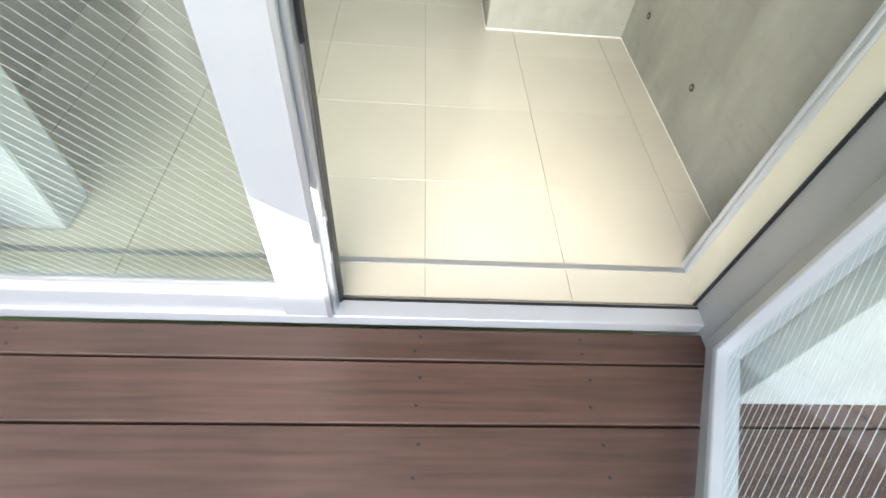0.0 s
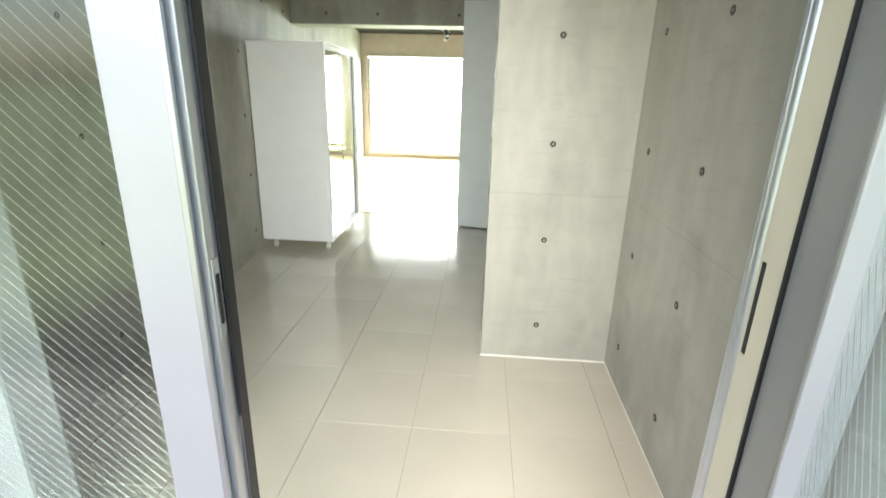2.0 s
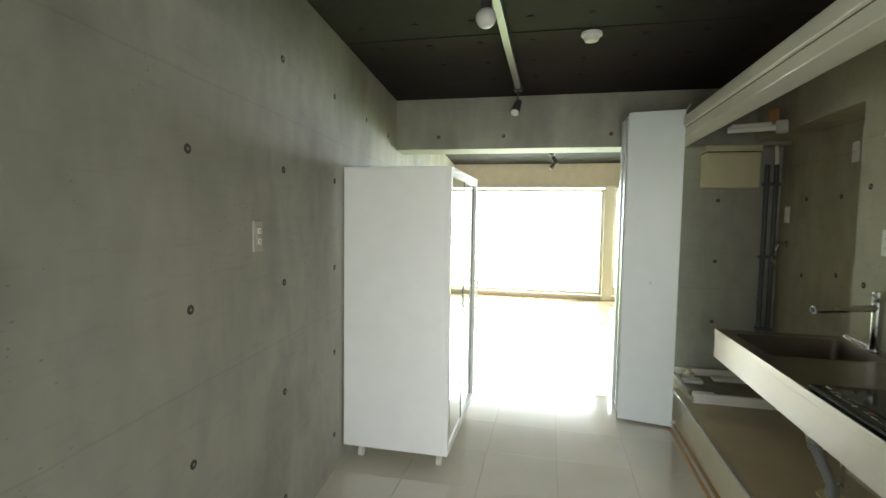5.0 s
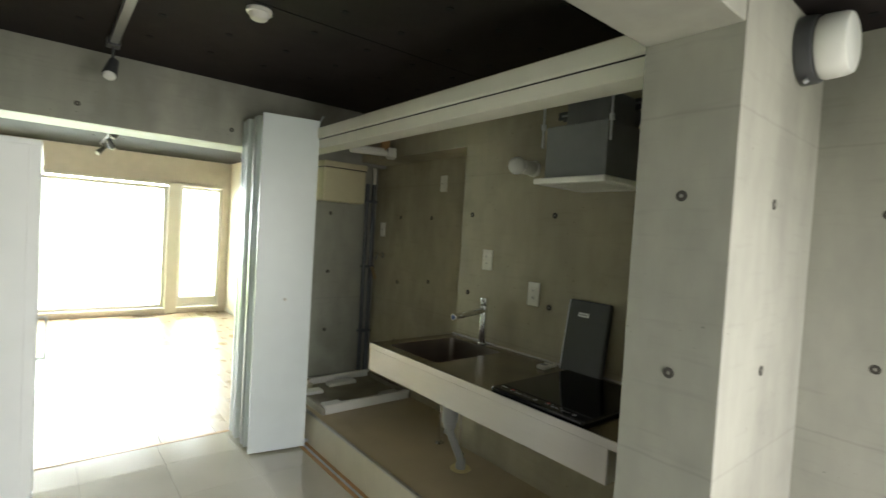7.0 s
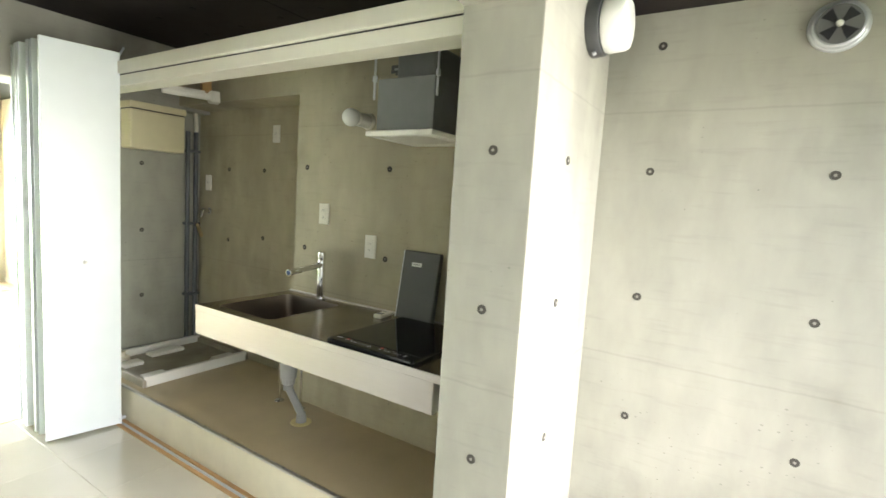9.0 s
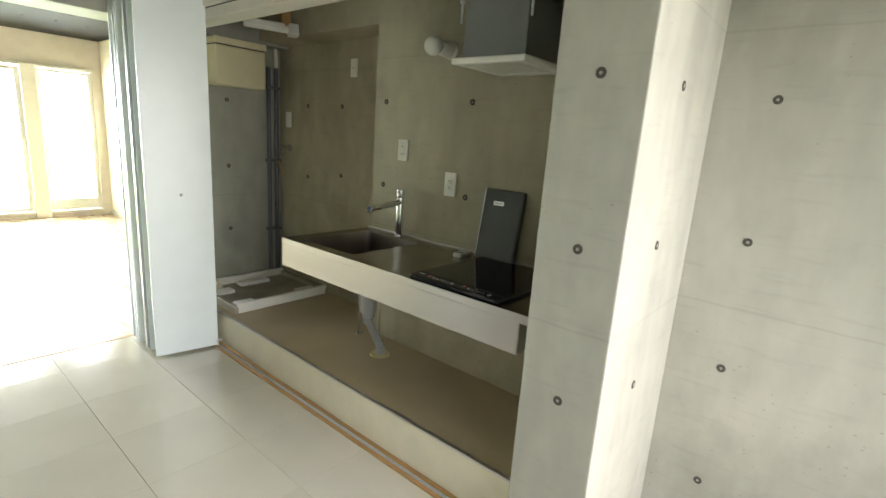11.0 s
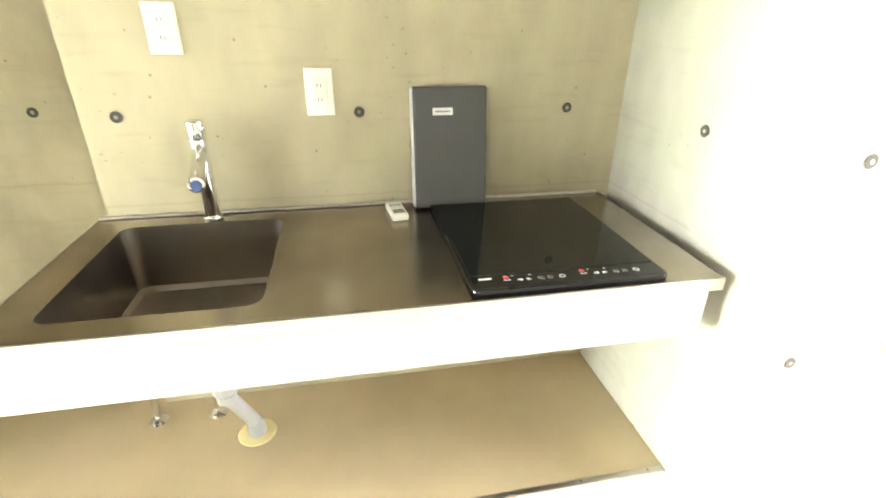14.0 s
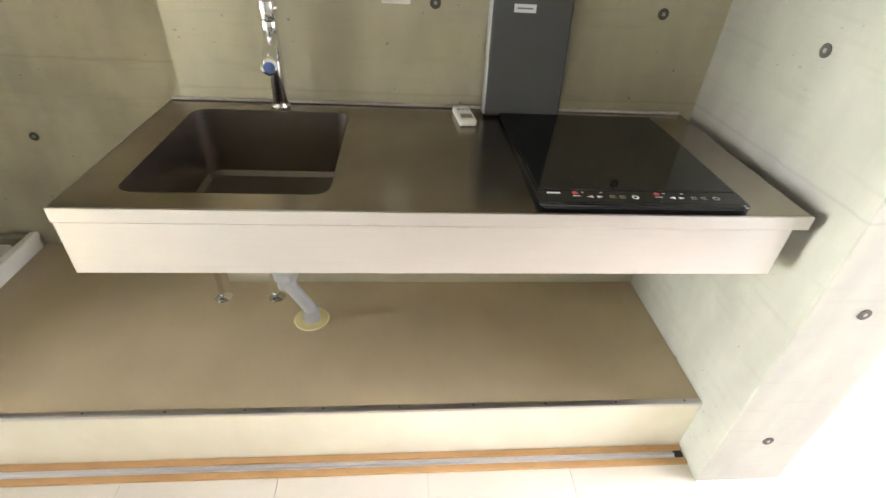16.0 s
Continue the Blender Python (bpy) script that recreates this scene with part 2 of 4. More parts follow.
M_VINYL = plain("vinyl_beige", (0.45, 0.362, 0.22), 0.33, spread=0.08, scale=4)
M_PLINTH = plain("plinth_cream", (0.66, 0.61, 0.47), 0.4, spread=0.05)
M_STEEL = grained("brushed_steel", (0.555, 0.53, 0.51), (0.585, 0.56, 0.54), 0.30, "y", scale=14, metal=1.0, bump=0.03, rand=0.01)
# Worktop steel: dark reflections of ceiling and wall set in its colour, with stains.
M_STEELTOP = plain("stained_shaded_steel", (0.35, 0.305, 0.25), 0.24, metal=1.0, spread=0.24, scale=4.5, bump=0)
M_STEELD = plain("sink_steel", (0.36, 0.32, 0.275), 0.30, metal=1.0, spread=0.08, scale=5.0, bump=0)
M_CHROME = plain("chrome", (0.80, 0.80, 0.80), 0.08, metal=1.0, spread=0.02, bump=0)
M_BLACKGL = plain("black_glass", (0.006, 0.006, 0.007), 0.05, spread=0.1, bump=0)
M_CHAR = plain("charcoal_metal", (0.060, 0.062, 0.064), 0.34, spread=0.05)
M_DKGREY = plain("galvanised_grey", (0.205, 0.21, 0.21), 0.42, metal=0.4, spread=0.08)
M_SLATE = plain("slate_plastic", (0.085, 0.092, 0.105), 0.42, spread=0.05)
M_PLATE = plain("dull_plate", (0.38, 0.36, 0.30), 0.42, metal=0.3, spread=0.05)
M_VENT = plain("vent_grey", (0.17, 0.17, 0.165), 0.5, metal=0.3, spread=0.05)
M_PIPE = plain("grey_pvc", (0.33, 0.33, 0.32), 0.45)
M_YELLOW = plain("yellowed_flange", (0.66, 0.58, 0.28), 0.5)
M_MIRROR = plain("mirror", (0.88, 0.90, 0.89), 0.015, metal=1.0, spread=0.0, bump=0)
M_RED = plain("red_print", (0.62, 0.05, 0.04), 0.5)
M_PRINT = plain("white_print", (0.70, 0.70, 0.70), 0.5)
M_BLUE = plain("blue_cap", (0.05, 0.09, 0.22), 0.3)
M_ORANGE = plain("orange_wood", (0.43, 0.25, 0.10), 0.45, spread=0.1)
M_FROST = plain("frosted_globe", (0.80, 0.80, 0.76), 0.3, spread=0.01)
M_DUST = plain("dusty_tray", (0.30, 0.27, 0.21), 0.7, spread=0.25, scale=5)
M_TAG = plain("brown_paper", (0.42, 0.30, 0.16), 0.8)
M_GRASS = plain("grass", (0.16, 0.20, 0.09), 0.9, spread=0.35, scale=0.6)
M_LEAF = plain("leaves", (0.15, 0.24, 0.075), 0.6, spread=0.3, scale=1.5, rand=0.1)
M_BARK = plain("bark", (0.14, 0.10, 0.07), 0.9, spread=0.2)
M_PLASTER = plain("far_room_plaster", (0.74, 0.67, 0.54), 0.6, spread=0.04)
M_BEAMWALL = plain("window_head_plaster", (0.66, 0.60, 0.53), 0.6, spread=0.05)
M_GLASS = pane_glass("clear_glass", (0.93, 0.96, 0.95))
M_WGLASS = pane_glass("wired_glass", (0.86, 0.90, 0.89))
M_WIRE = plain("wire", (0.72, 0.72, 0.69), 0.35, metal=1.0, spread=0.0, bump=0)


# ---- mesh helpers ----
def finish(name, bm, mats, smooth=False):
    me = bpy.data.meshes.new(name)
    bm.normal_update()
    bm.to_mesh(me); bm.free()
    for m in (mats if isinstance(mats, (list, tuple)) else [mats]):
        me.materials.append(m)
    if smooth:
        me.polygons.foreach_set("use_smooth", [True] * len(me.polygons))
        me.set_sharp_from_angle(angle=radians(40))
    return me


def thing(name, bm=None, mat=None, label="", category="", group="", kind="", m=None, smooth=False):
    ob = new(name, finish(name, bm, mat, smooth) if bm else None)
    if m is not None:
        ob.matrix_world = m
    return tagged(ob, label, category, group, kind)


def part(name, bm, mat, parent, label="", smooth=False, kind=""):
    ob = new(name, finish(name, bm, mat, smooth))
    ob.parent = parent
    return tagged(ob, label, kind=kind)


def box(x0, x1, y0, y1, z0, z1, bevel=0.0, bm=None, seg=2):
    own = bmesh.new()
    bmesh.ops.create_cube(own, size=1)
    for v in own.verts:
        v.co = ((x0 + x1) / 2 + v.co.x * (x1 - x0), (y0 + y1) / 2 + v.co.y * (y1 - y0), (z0 + z1) / 2 + v.co.z * (z1 - z0))
    if bevel:
        bmesh.ops.bevel(own, geom=own.edges[:], offset=bevel, segments=seg, affect="EDGES", profile=0.5)
    return join(bm, own)


def join(bm, own):
    if bm is None:
        return own
    me = bpy.data.meshes.new("joined"); own.to_mesh(me); own.free(); bm.from_mesh(me); bpy.data.meshes.remove(me)
    return bm


def rod(a, b, r, r2=None, seg=16, bm=None, bevel=0.0):
    a, b = Vector(a), Vector(b)
    own = bmesh.new()
    bmesh.ops.create_cone(own, cap_ends=True, segments=seg, radius1=r, radius2=r if r2 is None else r2, depth=(b - a).length)
    if bevel:
        rim = [e for e in own.edges if abs(e.verts[0].co.z - e.verts[1].co.z) < 1e-6]
        bmesh.ops.bevel(own, geom=rim, offset=bevel, segments=2, affect="EDGES", profile=0.5)
    own.transform(Matrix.Translation((a + b) / 2) @ (b - a).to_track_quat("Z", "Y").to_matrix().to_4x4())
    return join(bm, own)


def ball(c, r, squash=(1, 1, 1), seg=20, bm=None):
    own = bmesh.new()
    bmesh.ops.create_uvsphere(own, u_segments=seg, v_segments=seg // 2, radius=r)
    own.transform(Matrix.Translation(c) @ Matrix.Diagonal((*squash, 1)))
    return join(bm, own)


def prism(pts, z0, z1, bm=None, bevel=0.0):
    """Upright prism over a plan outline."""
    own = bmesh.new()
    lo = [own.verts.new((x, y, z0)) for x, y in pts]
    hi = [own.verts.new((x, y, z1)) for x, y in pts]
    k = len(pts)
    own.faces.new(lo[::-1]); own.faces.new(hi)
    for i in range(k):
        own.faces.new((lo[i], lo[(i + 1) % k], hi[(i + 1) % k], hi[i]))
    bmesh.ops.recalc_face_normals(own, faces=own.faces[:])
    if bevel:
        bmesh.ops.bevel(own, geom=own.edges[:], offset=bevel, segments=2, affect="EDGES", profile=0.5)
    return join(bm, own)


def tube(pts, r, bm=None, seg=12):
    for a, b in zip(pts, pts[1:]):
        bm = rod(a, b, r, seg=seg, bm=bm)
    for p in pts[1:-1]:
        bm = ball(p, r, seg=12, bm=bm)
    return bm


def setting(name, bm, mat, label, category):
    return thing(name, bm, mat, label, category, kind="structure")


# ---- plan ----
FLOOR_END, BEAM2, FAR = 3.12, 3.07, 8.10     # tile edge, second beam, window wall
PIL = 0.265                                  # thickness of the stub wall
RW, REC, NICHE = 0.68, 0.92, 1.777           # back wall, deeper recess, where it begins
CEIL, CEIL_IN, BEAM_Z, BEAM2_Z = 2.46, 2.235, 2.08, 2.037
ROWS = (0.205, 0.687, 1.170, 1.652, 2.112)


def lw(y):
    return -1.83 - 0.097 * y


# ---- walls ----
wall_left = setting("wall_left", prism([(lw(-1.75), -1.75), (lw(FAR + .2), FAR + .2), (lw(FAR + .2) - .2, FAR + .2), (lw(-1.75) - .2, -1.75)], -0.05, 2.6), M_CONC,
                    "bare grey formed concrete wall with tie holes", "wall")
wall_right = setting("wall_right", box(RW, RW + .2, -1.42, 0.0, -0.05, 2.6), M_CONC, "bare concrete entrance wall with rows of tie holes", "wall")
stub = setting("wall_stub", box(0, RW + .2, 0, PIL, -0.05, CEIL + .1, 0.004), M_CONC, "concrete stub wall between entrance and kitchen niche", "wall")
wall_kitchen = setting("wall_kitchen", box(RW, RW + .4, PIL, NICHE, -0.05, 2.6), M_CONC_K, "yellowish concrete wall behind the kitchen counter", "wall")
wall_recess = setting("wall_recess", join(box(REC, REC + .2, NICHE, 3.2, -0.05, 2.6), box(RW, REC, NICHE, 3.2, 2.06, 2.6)), M_CONC_K, "deeper concrete wall with a lintel over it", "wall")
wall_end = setting("wall_kitchen_end", box(0.17, REC + .2, 3.2, 3.4, -0.05, 2.6), M_CONC, "concrete end wall of the kitchen niche", "wall")
wall_far_right = setting("wall_far_right", box(1.05, 1.25, 3.4, FAR, -0.05, 2.6), M_PLASTER, "pale plaster side wall of the bright far room", "wall")
beam_1 = setting("beam_1", box(lw(.1), 0.0, 0.004, PIL - .004, BEAM_Z, CEIL, 0.004), M_CONC, "concrete ceiling beam over the entrance", "beam")
beam_2 = setting("beam_2", box(lw(3.0) - .1, 1.25, BEAM2, BEAM2 + .32, BEAM2_Z, CEIL + .05, 0.004), M_CONC, "concrete downstand beam before the bright room", "beam")
wall_facade = setting("wall_facade", box(0.515, 4.5, -1.845, -1.42, -0.6, 3.2, 0.004), M_CONC_W, "pale outer wall beside the glazed door", "wall")
facade_left = setting("wall_facade_left", join(box(-6, -1.62, -1.845, -1.60, -0.6, 3.2), box(-1.62, 0.515, -1.66, -1.50, 2.2, 3.2)), M_CONC_W, "pale outer wall and lintel over the door", "wall")
pilaster = setting("pilaster", box(lw(-1.3) - .05, -1.325, -1.37, -1.22, 0, CEIL_IN, 0.012), M_CONC_W, "white painted pilaster behind the wired glass", "pilaster")
# window wall of the far room: head, strips beside and between the openings
wall_window = setting("wall_window", join(join(box(lw(FAR) - .1, 1.25, FAR, FAR + .2, 2.06, 2.6), box(lw(FAR) - .1, lw(FAR) + .12, FAR, FAR + .2, -0.05, 2.06)),
                      join(box(0.93, 1.25, FAR, FAR + .2, -0.05, 2.06), box(lw(FAR) + .12, 0.93, FAR, FAR + .2, -0.05, 0.05))), M_BEAMWALL, "plaster wall round the large garden window", "wall")
# Roof is out of view; its overhang past the facade is added shade.
roof_gap = setting("roof", box(-6, 4.5, -2.15, FAR + .3, 2.6, 2.85), M_CONC_W, "unseen flat concrete roof slab with an overhang added for shade", "roof")

# dark ceiling: slab, groove strips and form holes in one mesh
cm = box(lw(9) - .1, 1.25, PIL, FAR + .1, CEIL, CEIL + .12)
box(lw(0) - .1, 1.0, -1.6, -0.002, CEIL_IN, CEIL_IN + .12, bm=cm)
ceiling = setting("ceiling", cm, M_CEIL, "dark brown painted concrete ceiling with form holes", "ceiling")
# The holes are near-black raised discs, their shade put into the colour.
dots = bmesh.new()
for k in range(9):
    for yy in (0.42, 0.78, 1.14, 1.50, 1.82, 2.18, 2.54):
        x = -1.815 + .297 * k
        if x > lw(yy) + .08:
            rod((x, yy, CEIL - .004), (x, yy, CEIL + .01), .018, seg=12, bm=dots)
for k in range(10):
    for yy in (4.4, 5.0, 5.6, 6.2, 6.8):
        rod((-2.1 + .3 * k, yy, CEIL - .004), (-2.1 + .3 * k, yy, CEIL + .01), .013, seg=8, bm=dots)
for k in range(8):
    for yy in (-1.19, -0.84, -0.49, -0.14):
        x = -1.54 + .298 * k
        if x > lw(yy) + .08 and x < RW - .05:
            rod((x, yy, CEIL_IN - .004), (x, yy, CEIL_IN + .01), .014, seg=12, bm=dots)
box(lw(1.6), RW, 1.692, 1.698, CEIL - .003, CEIL + .01, bm=dots)
box(lw(.8), RW, .755, .761, CEIL - .003, CEIL + .01, bm=dots)
part("form_marks", dots, M_PIT, ceiling, "small dark form holes and joints", kind="stuff")

# ---- floor: grout bed, tiles come last ----
bed = prism([(lw(-1.56), -1.56), (RW + .05, -1.56), (RW + .05, FLOOR_END), (lw(FLOOR_END), FLOOR_END)], -0.12, -0.004)
floor = setting("floor", bed, M_GROUT, "glossy beige floor tiles laid in a straight grid", "floor")
floor_far = setting("floor_far", prism([(lw(FLOOR_END), FLOOR_END + .004), (1.05, FLOOR_END + .004), (1.05, FAR), (lw(FAR), FAR)], -0.12, -0.006), M_OAK, "warm wooden floor of the bright room", "floor")
part("threshold_strip", box(lw(3.1) + .01, 0.1, FLOOR_END - .012, FLOOR_END + .016, -.01, .003, .001), M_ORANGE, floor_far, "narrow wooden floor strip")
ground = setting("ground", box(-400, 400, -400, 400, -0.62, -0.42), M_GRASS, "green grassy ground outside", "ground")

setting("trim_sealant", join(box(0, RW, -.006, .002, -.002, .006, .002), join(box(RW - .003, RW + .002, -1.42, -.006, -.002, .003, .001), box(-.004, .002, -.006, PIL, -.002, .004, .001))), M_PLASTIC, "thin white sealant bead along the wall foot", "sealant")

# ---- tie holes, shared mesh ----
# No recess is cut: a dark raised disc stands for the hole's shade.
hb = rod((0, 0, -.004), (0, 0, .0022), .0150, seg=14)
for f in hb.faces:
    f.material_index = 0
pb = rod((0, 0, -.004), (0, 0, .0032), .0052, seg=8)
for f in pb.faces:
    f.material_index = 1
HOLE_ME = finish("tie_hole", join(hb, pb), [M_HOLE, M_PLUG])


def hole(parent, at, way):
    ob = new("tie_hole", HOLE_ME)
    ob.matrix_world = Matrix.Translation(at) @ Vector(way).to_track_quat("Z", "Y").to_matrix().to_4x4() @ Matrix.Rotation(random.uniform(0, 6), 4, "Z")
    ob.parent = parent


for z in ROWS:
    for y in (-1.32, -0.745, -0.192):
        hole(wall_right, (RW, y, z), (-1, 0, 0))
    hole(stub, (0.292, 0, z), (0, -1, 0)) if z < 1.8 else None
    hole(stub, (0, 0.13, z), (-1, 0, 0)) if z < 1.8 else None
    hole(stub, (0.295, PIL, z), (0, 1, 0))
    for y in (0.448, 1.072, 1.691):
        hole(wall_kitchen, (RW, y, z - (.014 if z > 1.4 else .004)), (-1, 0, 0)) if z < 2 else None
    for y in (2.005, 2.40, 2.81):
        if z < 2:
            hole(wall_recess, (REC, y, z - (.075 if y > 2.6 and z < 1.4 else .027)), (-1, 0, 0))
    hole(wall_end, (0.485, 3.2, z - .025), (0, -1, 0)) if z < 1.7 else None
    for k in range(7):
        y = -1.015 + .631 * k
        hole(wall_left, (lw(y), y, z), (1, 0.097, 0)) if z < 2 or y > .3 else None
for x in (-1.75, -1.2, -0.35):
    hole(beam_2, (x, BEAM2, 2.14), (0, -1, 0))
for x in (-1.55, -0.95, -0.4):
    hole(beam_1, (x, 0.004, 2.18), (0, -1, 0))

# ---- entrance: threshold, door frame, wired glass ----
D0, D1 = -1.635, -1.565
sill = setting("door_sill", join(box(-1.62, 0.515, D0, -1.58, -0.035, 0.006, .004), box(-1.62, 0.515, -1.58, D1, -0.035, -0.002, .002)), M_WHITEAL, "pale aluminium door sill", "door sill")
part("groove", box(-0.52, 0.50, -1.582, -1.574, -0.01, 0.0075), M_RUBBER, sill, "dark rubber seal in the sill")
floor_strip = setting("trim", box(-1.6, 0.53, -1.447, -1.428, -0.01, 0.0035, .001), M_GREYAL, "grey metal strip set in the tiles", "trim")


def wires(x0, x1, z0, z1, y, step=0.022, r=0.00046, lean=1):
    """Slanting wires between the corners given, clipped to the pane."""
    bm = bmesh.new()
    w, h = x1 - x0, z1 - z0
    g = step * math.sqrt(2)
    c = -h
    while c < w:
        for s in (lean,):
            u0, u1 = max(0.0, c), min(w, c + h)
            if u1 - u0 > .01:
                a, b = (u0, u0 - c), (u1, u1 - c)
                if s:
                    a, b = (w - a[0], a[1]), (w - b[0], b[1])
                rod((x0 + a[0], y, z0 + a[1]), (x0 + b[0], y, z0 + b[1]), r, seg=5, bm=bm)
        c += g
    return bm


win = thing("window_1", None, None, "fixed wired-glass panel in a pale aluminium frame", "window", kind="structure")
part("window_frame", join(join(box(-1.60, -0.664, D0 + .01, D1 - .005, 0.004, 0.085, .004), box(-1.60, -0.664, D0 + .01, D1 - .005, 2.12, 2.2, .004)),
     box(-1.62, -1.52, D0 + .01, D1 - .005, 0.004, 2.2, .004)), M_WHITEAL, win, "pale aluminium rails")
part("glazing_bead", join(box(-1.52, -0.664, -1.600, -1.590, 0.085, 0.100, .002), box(-1.52, -1.505, -1.600, -1.590, 0.1, 2.12, .002)), M_GREYAL, win, "grey glazing bead")
g1 = part("pane", box(-1.55, -0.65, -1.592, -1.586, 0.06, 2.14), M_WGLASS, win, "wired glass pane")
g1.visible_shadow = False
part("wire_mesh", wires(-1.52, -0.664, 0.09, 2.12, -1.589), M_WIRE, win, "slanting wires inside the glass", kind="stuff")
part("stile", box(-0.664, -0.545, D0, D1 + .012, 0.004, 2.2, .005), M_WHITEAL, win, "broad pale aluminium stile")
part("stop", join(box(-0.545, -0.527, D0 + .012, D1 - .006, 0.004, 2.2, .003), box(-0.552, -0.538, D0 - .006, D0 + .004, .004, 2.2, .003)), M_SILVER, win, "stepped aluminium door stop")
part("seal", box(-0.531, -0.519, -1.59, -1.555, 0.006, 2.2, .003), M_RUBBER, win, "black rubber seal")
for z in (0.30, 1.02):
    sp = part("strike_plate", box(-0.530, -0.524, D0 + .018, D0 + .040, z - .08, z + .08, .001), M_SILVER, win, "small steel strike plate")
    part("slot", box(-0.525, -0.5225, D0 + .024, D0 + .034, z - .05, z + .05), M_RUBBER, sp)
frame_r = setting("door_frame", join(box(0.500, 0.56, -1.705, D1, -0.03, 2.2, .004), box(-0.53, 0.56, D0, D1, 2.12, 2.2, .004)), M_GREYAL, "grey aluminium door frame", "door frame")
part("cream_reveal", box(0.513, 0.70, D1 - .001, -1.45, -0.02, 2.2, .003), M_CREAM, frame_r, "cream painted reveal board")
part("gasket", box(0.493, 0.516, D1 - .003, D1 + .005, 0.0, 2.2, .002), M_RUBBER, frame_r)
gp = join(rod((0.522, -1.436, 0), (0.522, -1.436, 2.2), .014, seg=18), rod((0.524, -1.410, 0), (0.524, -1.410, 2.2), .011, seg=14))
box(0.522, 0.69, -1.45, -1.40, 0, 2.2, .003, bm=gp)
part("corner_trim", gp, M_SILVER, frame_r, "ribbed grey aluminium corner trim", smooth=True)
part("latch_slot", box(0.512, 0.5155, -1.475, -1.462, 0.90, 1.10), M_RUBBER, frame_r, "black recess in the reveal")

# the open leaf, hinged on the frame and swung outwards
leaf = thing("door_1", None, None, "wired-glass door leaf in a pale aluminium frame, standing open outwards", "door", kind="structure", m=pose(0.492, -1.700, 0.02, 0, 0, 246))
L = 0.98
part("stile", join(box(0, 0.075, -.02, .02, 0.0, 2.1, .004), box(L - .09, L, -.02, .02, 0.0, 2.1, .004)), M_GREYAL, leaf, "aluminium stiles")
part("rail", join(box(.075, L - .09, -.02, .02, 0.0, 0.075, .004), box(.075, L - .09, -.02, .02, 2.02, 2.1, .004)), M_GREYAL, leaf, "aluminium rails")
part("glazing_bead", join(join(box(.062, .082, -.030, .030, 0.06, 2.04, .004), box(.075, L - .09, -.030, .030, .060, .084, .004)), box(L - .097, L - .077, -.03, .03, .06, 2.04, .004)), M_WHITEAL, leaf, "bright aluminium glazing bead")
g2 = part("pane", box(.07, L - .085, -.003, .003, .07, 2.03), M_WGLASS, leaf, "wired glass pane")
g2.visible_shadow = False
part("wire_mesh", wires(.08, L - .09, .08, 2.02, 0), M_WIRE, leaf, "slanting wires inside the glass", kind="stuff")
hl = part("handle", join(rod((L - .045, .02, 1.0), (L - .045, .06, 1.0), .01), box(L - .16, L - .035, .05, .066, .99, 1.01, .004)), M_SILVER, leaf, "lever handle")

# ---- deck ----
deck = setting("deck", box(-2.6, 3.6, -5.0, -1.66, -0.16, -0.066), M_BARK, "brown stained timber deck outside the door", "deck")
# ---- entrance fittings ----
lamp = thing("wall_lamp", None, None, "round bulkhead lamp with frosted dome and dark base", "wall lamp", m=pose(0.435, 0, 2.125))
part("base", rod((0, 0.0, 0), (0, -.045, 0), .102, .098, 40, bevel=.006), M_CHAR, lamp, "dark grey round base", True)
part("dome", rod((0, -.043, 0), (0, -.125, 0), .094, .088, 48, bevel=.018), M_FROST, lamp, "frosted white glass dome", True)
part("screw", rod((-.04, -.02, -.104), (-.04, -.03, -.098), .007), M_SILVER, lamp)
vent = thing("wall_vent", None, None, "round louvred metal wall vent", "vent", m=pose(RW, -.70, 2.115, 0, -90, 0))
part("ring", join(rod((0, 0, -.002), (0, 0, .012), .082, .076, 40, bevel=.003), rod((0, 0, .012), (0, 0, .024), .074, .066, 40, bevel=.003)), M_SILVER, vent, "pressed metal ring", True)
part("grille", rod((0, 0, .022), (0, 0, .0262), .060, seg=40), M_VENT, vent, "dark vent opening")
for a in range(4):
    part("vane", prism([(-.005, .012), (.005, .012), (.019, .050), (-.019, .050)], .0255, .0275), M_RUBBER, vent, "dark fan-shaped slot").matrix_local = Matrix.Rotation(radians(45 + 90 * a), 4, "Z")
part("knob", rod((0, 0, .025), (0, 0, .036), .010, bevel=.003), M_PLASTIC, vent, "centre knob", True)


def switch_plate(name, m, mat, label, rockers, w=.07, h=.118):
    ob = thing(name, None, None, label, "wall switch" if "switch" in name else "socket", m=m)
    part("plate", box(-w / 2, w / 2, -h / 2, h / 2, -.002, .008, .003), mat, ob, "moulded cover plate")
    part("insert", box(-.021, .021, -.037, .037, .006, .0105, .002), mat, ob, "inner frame")
    for z in rockers:
        r = part("rocker", box(-.012, .012, z - .011, z + .011, .009, .0125, .002), mat, ob)
        for dx in (-.0045, .0045):
            part("slot", box(dx - .001, dx + .001, z - .005, z + .005, .0115, .0129), M_RUBBER, r)
    return ob


def on_right(y, z, x=RW):
    return Matrix.Translation((x, y, z)) @ Matrix(((0, 0, -1, 0), (-1, 0, 0, 0), (0, 1, 0, 0), (0, 0, 0, 1)))


sw_m = Matrix.Translation((lw(.65), .65, 1.378)) @ Matrix(((0, 0, 1, 0), (1, 0, 0, 0), (0, 1, 0, 0), (0, 0, 0, 1))) @ Matrix.Rotation(radians(5.5), 4, "Y")
switch_plate("light_switch", sw_m, M_PLATE, "dull brushed steel wall switch plate with two white rockers on concrete", (-.02, .02))
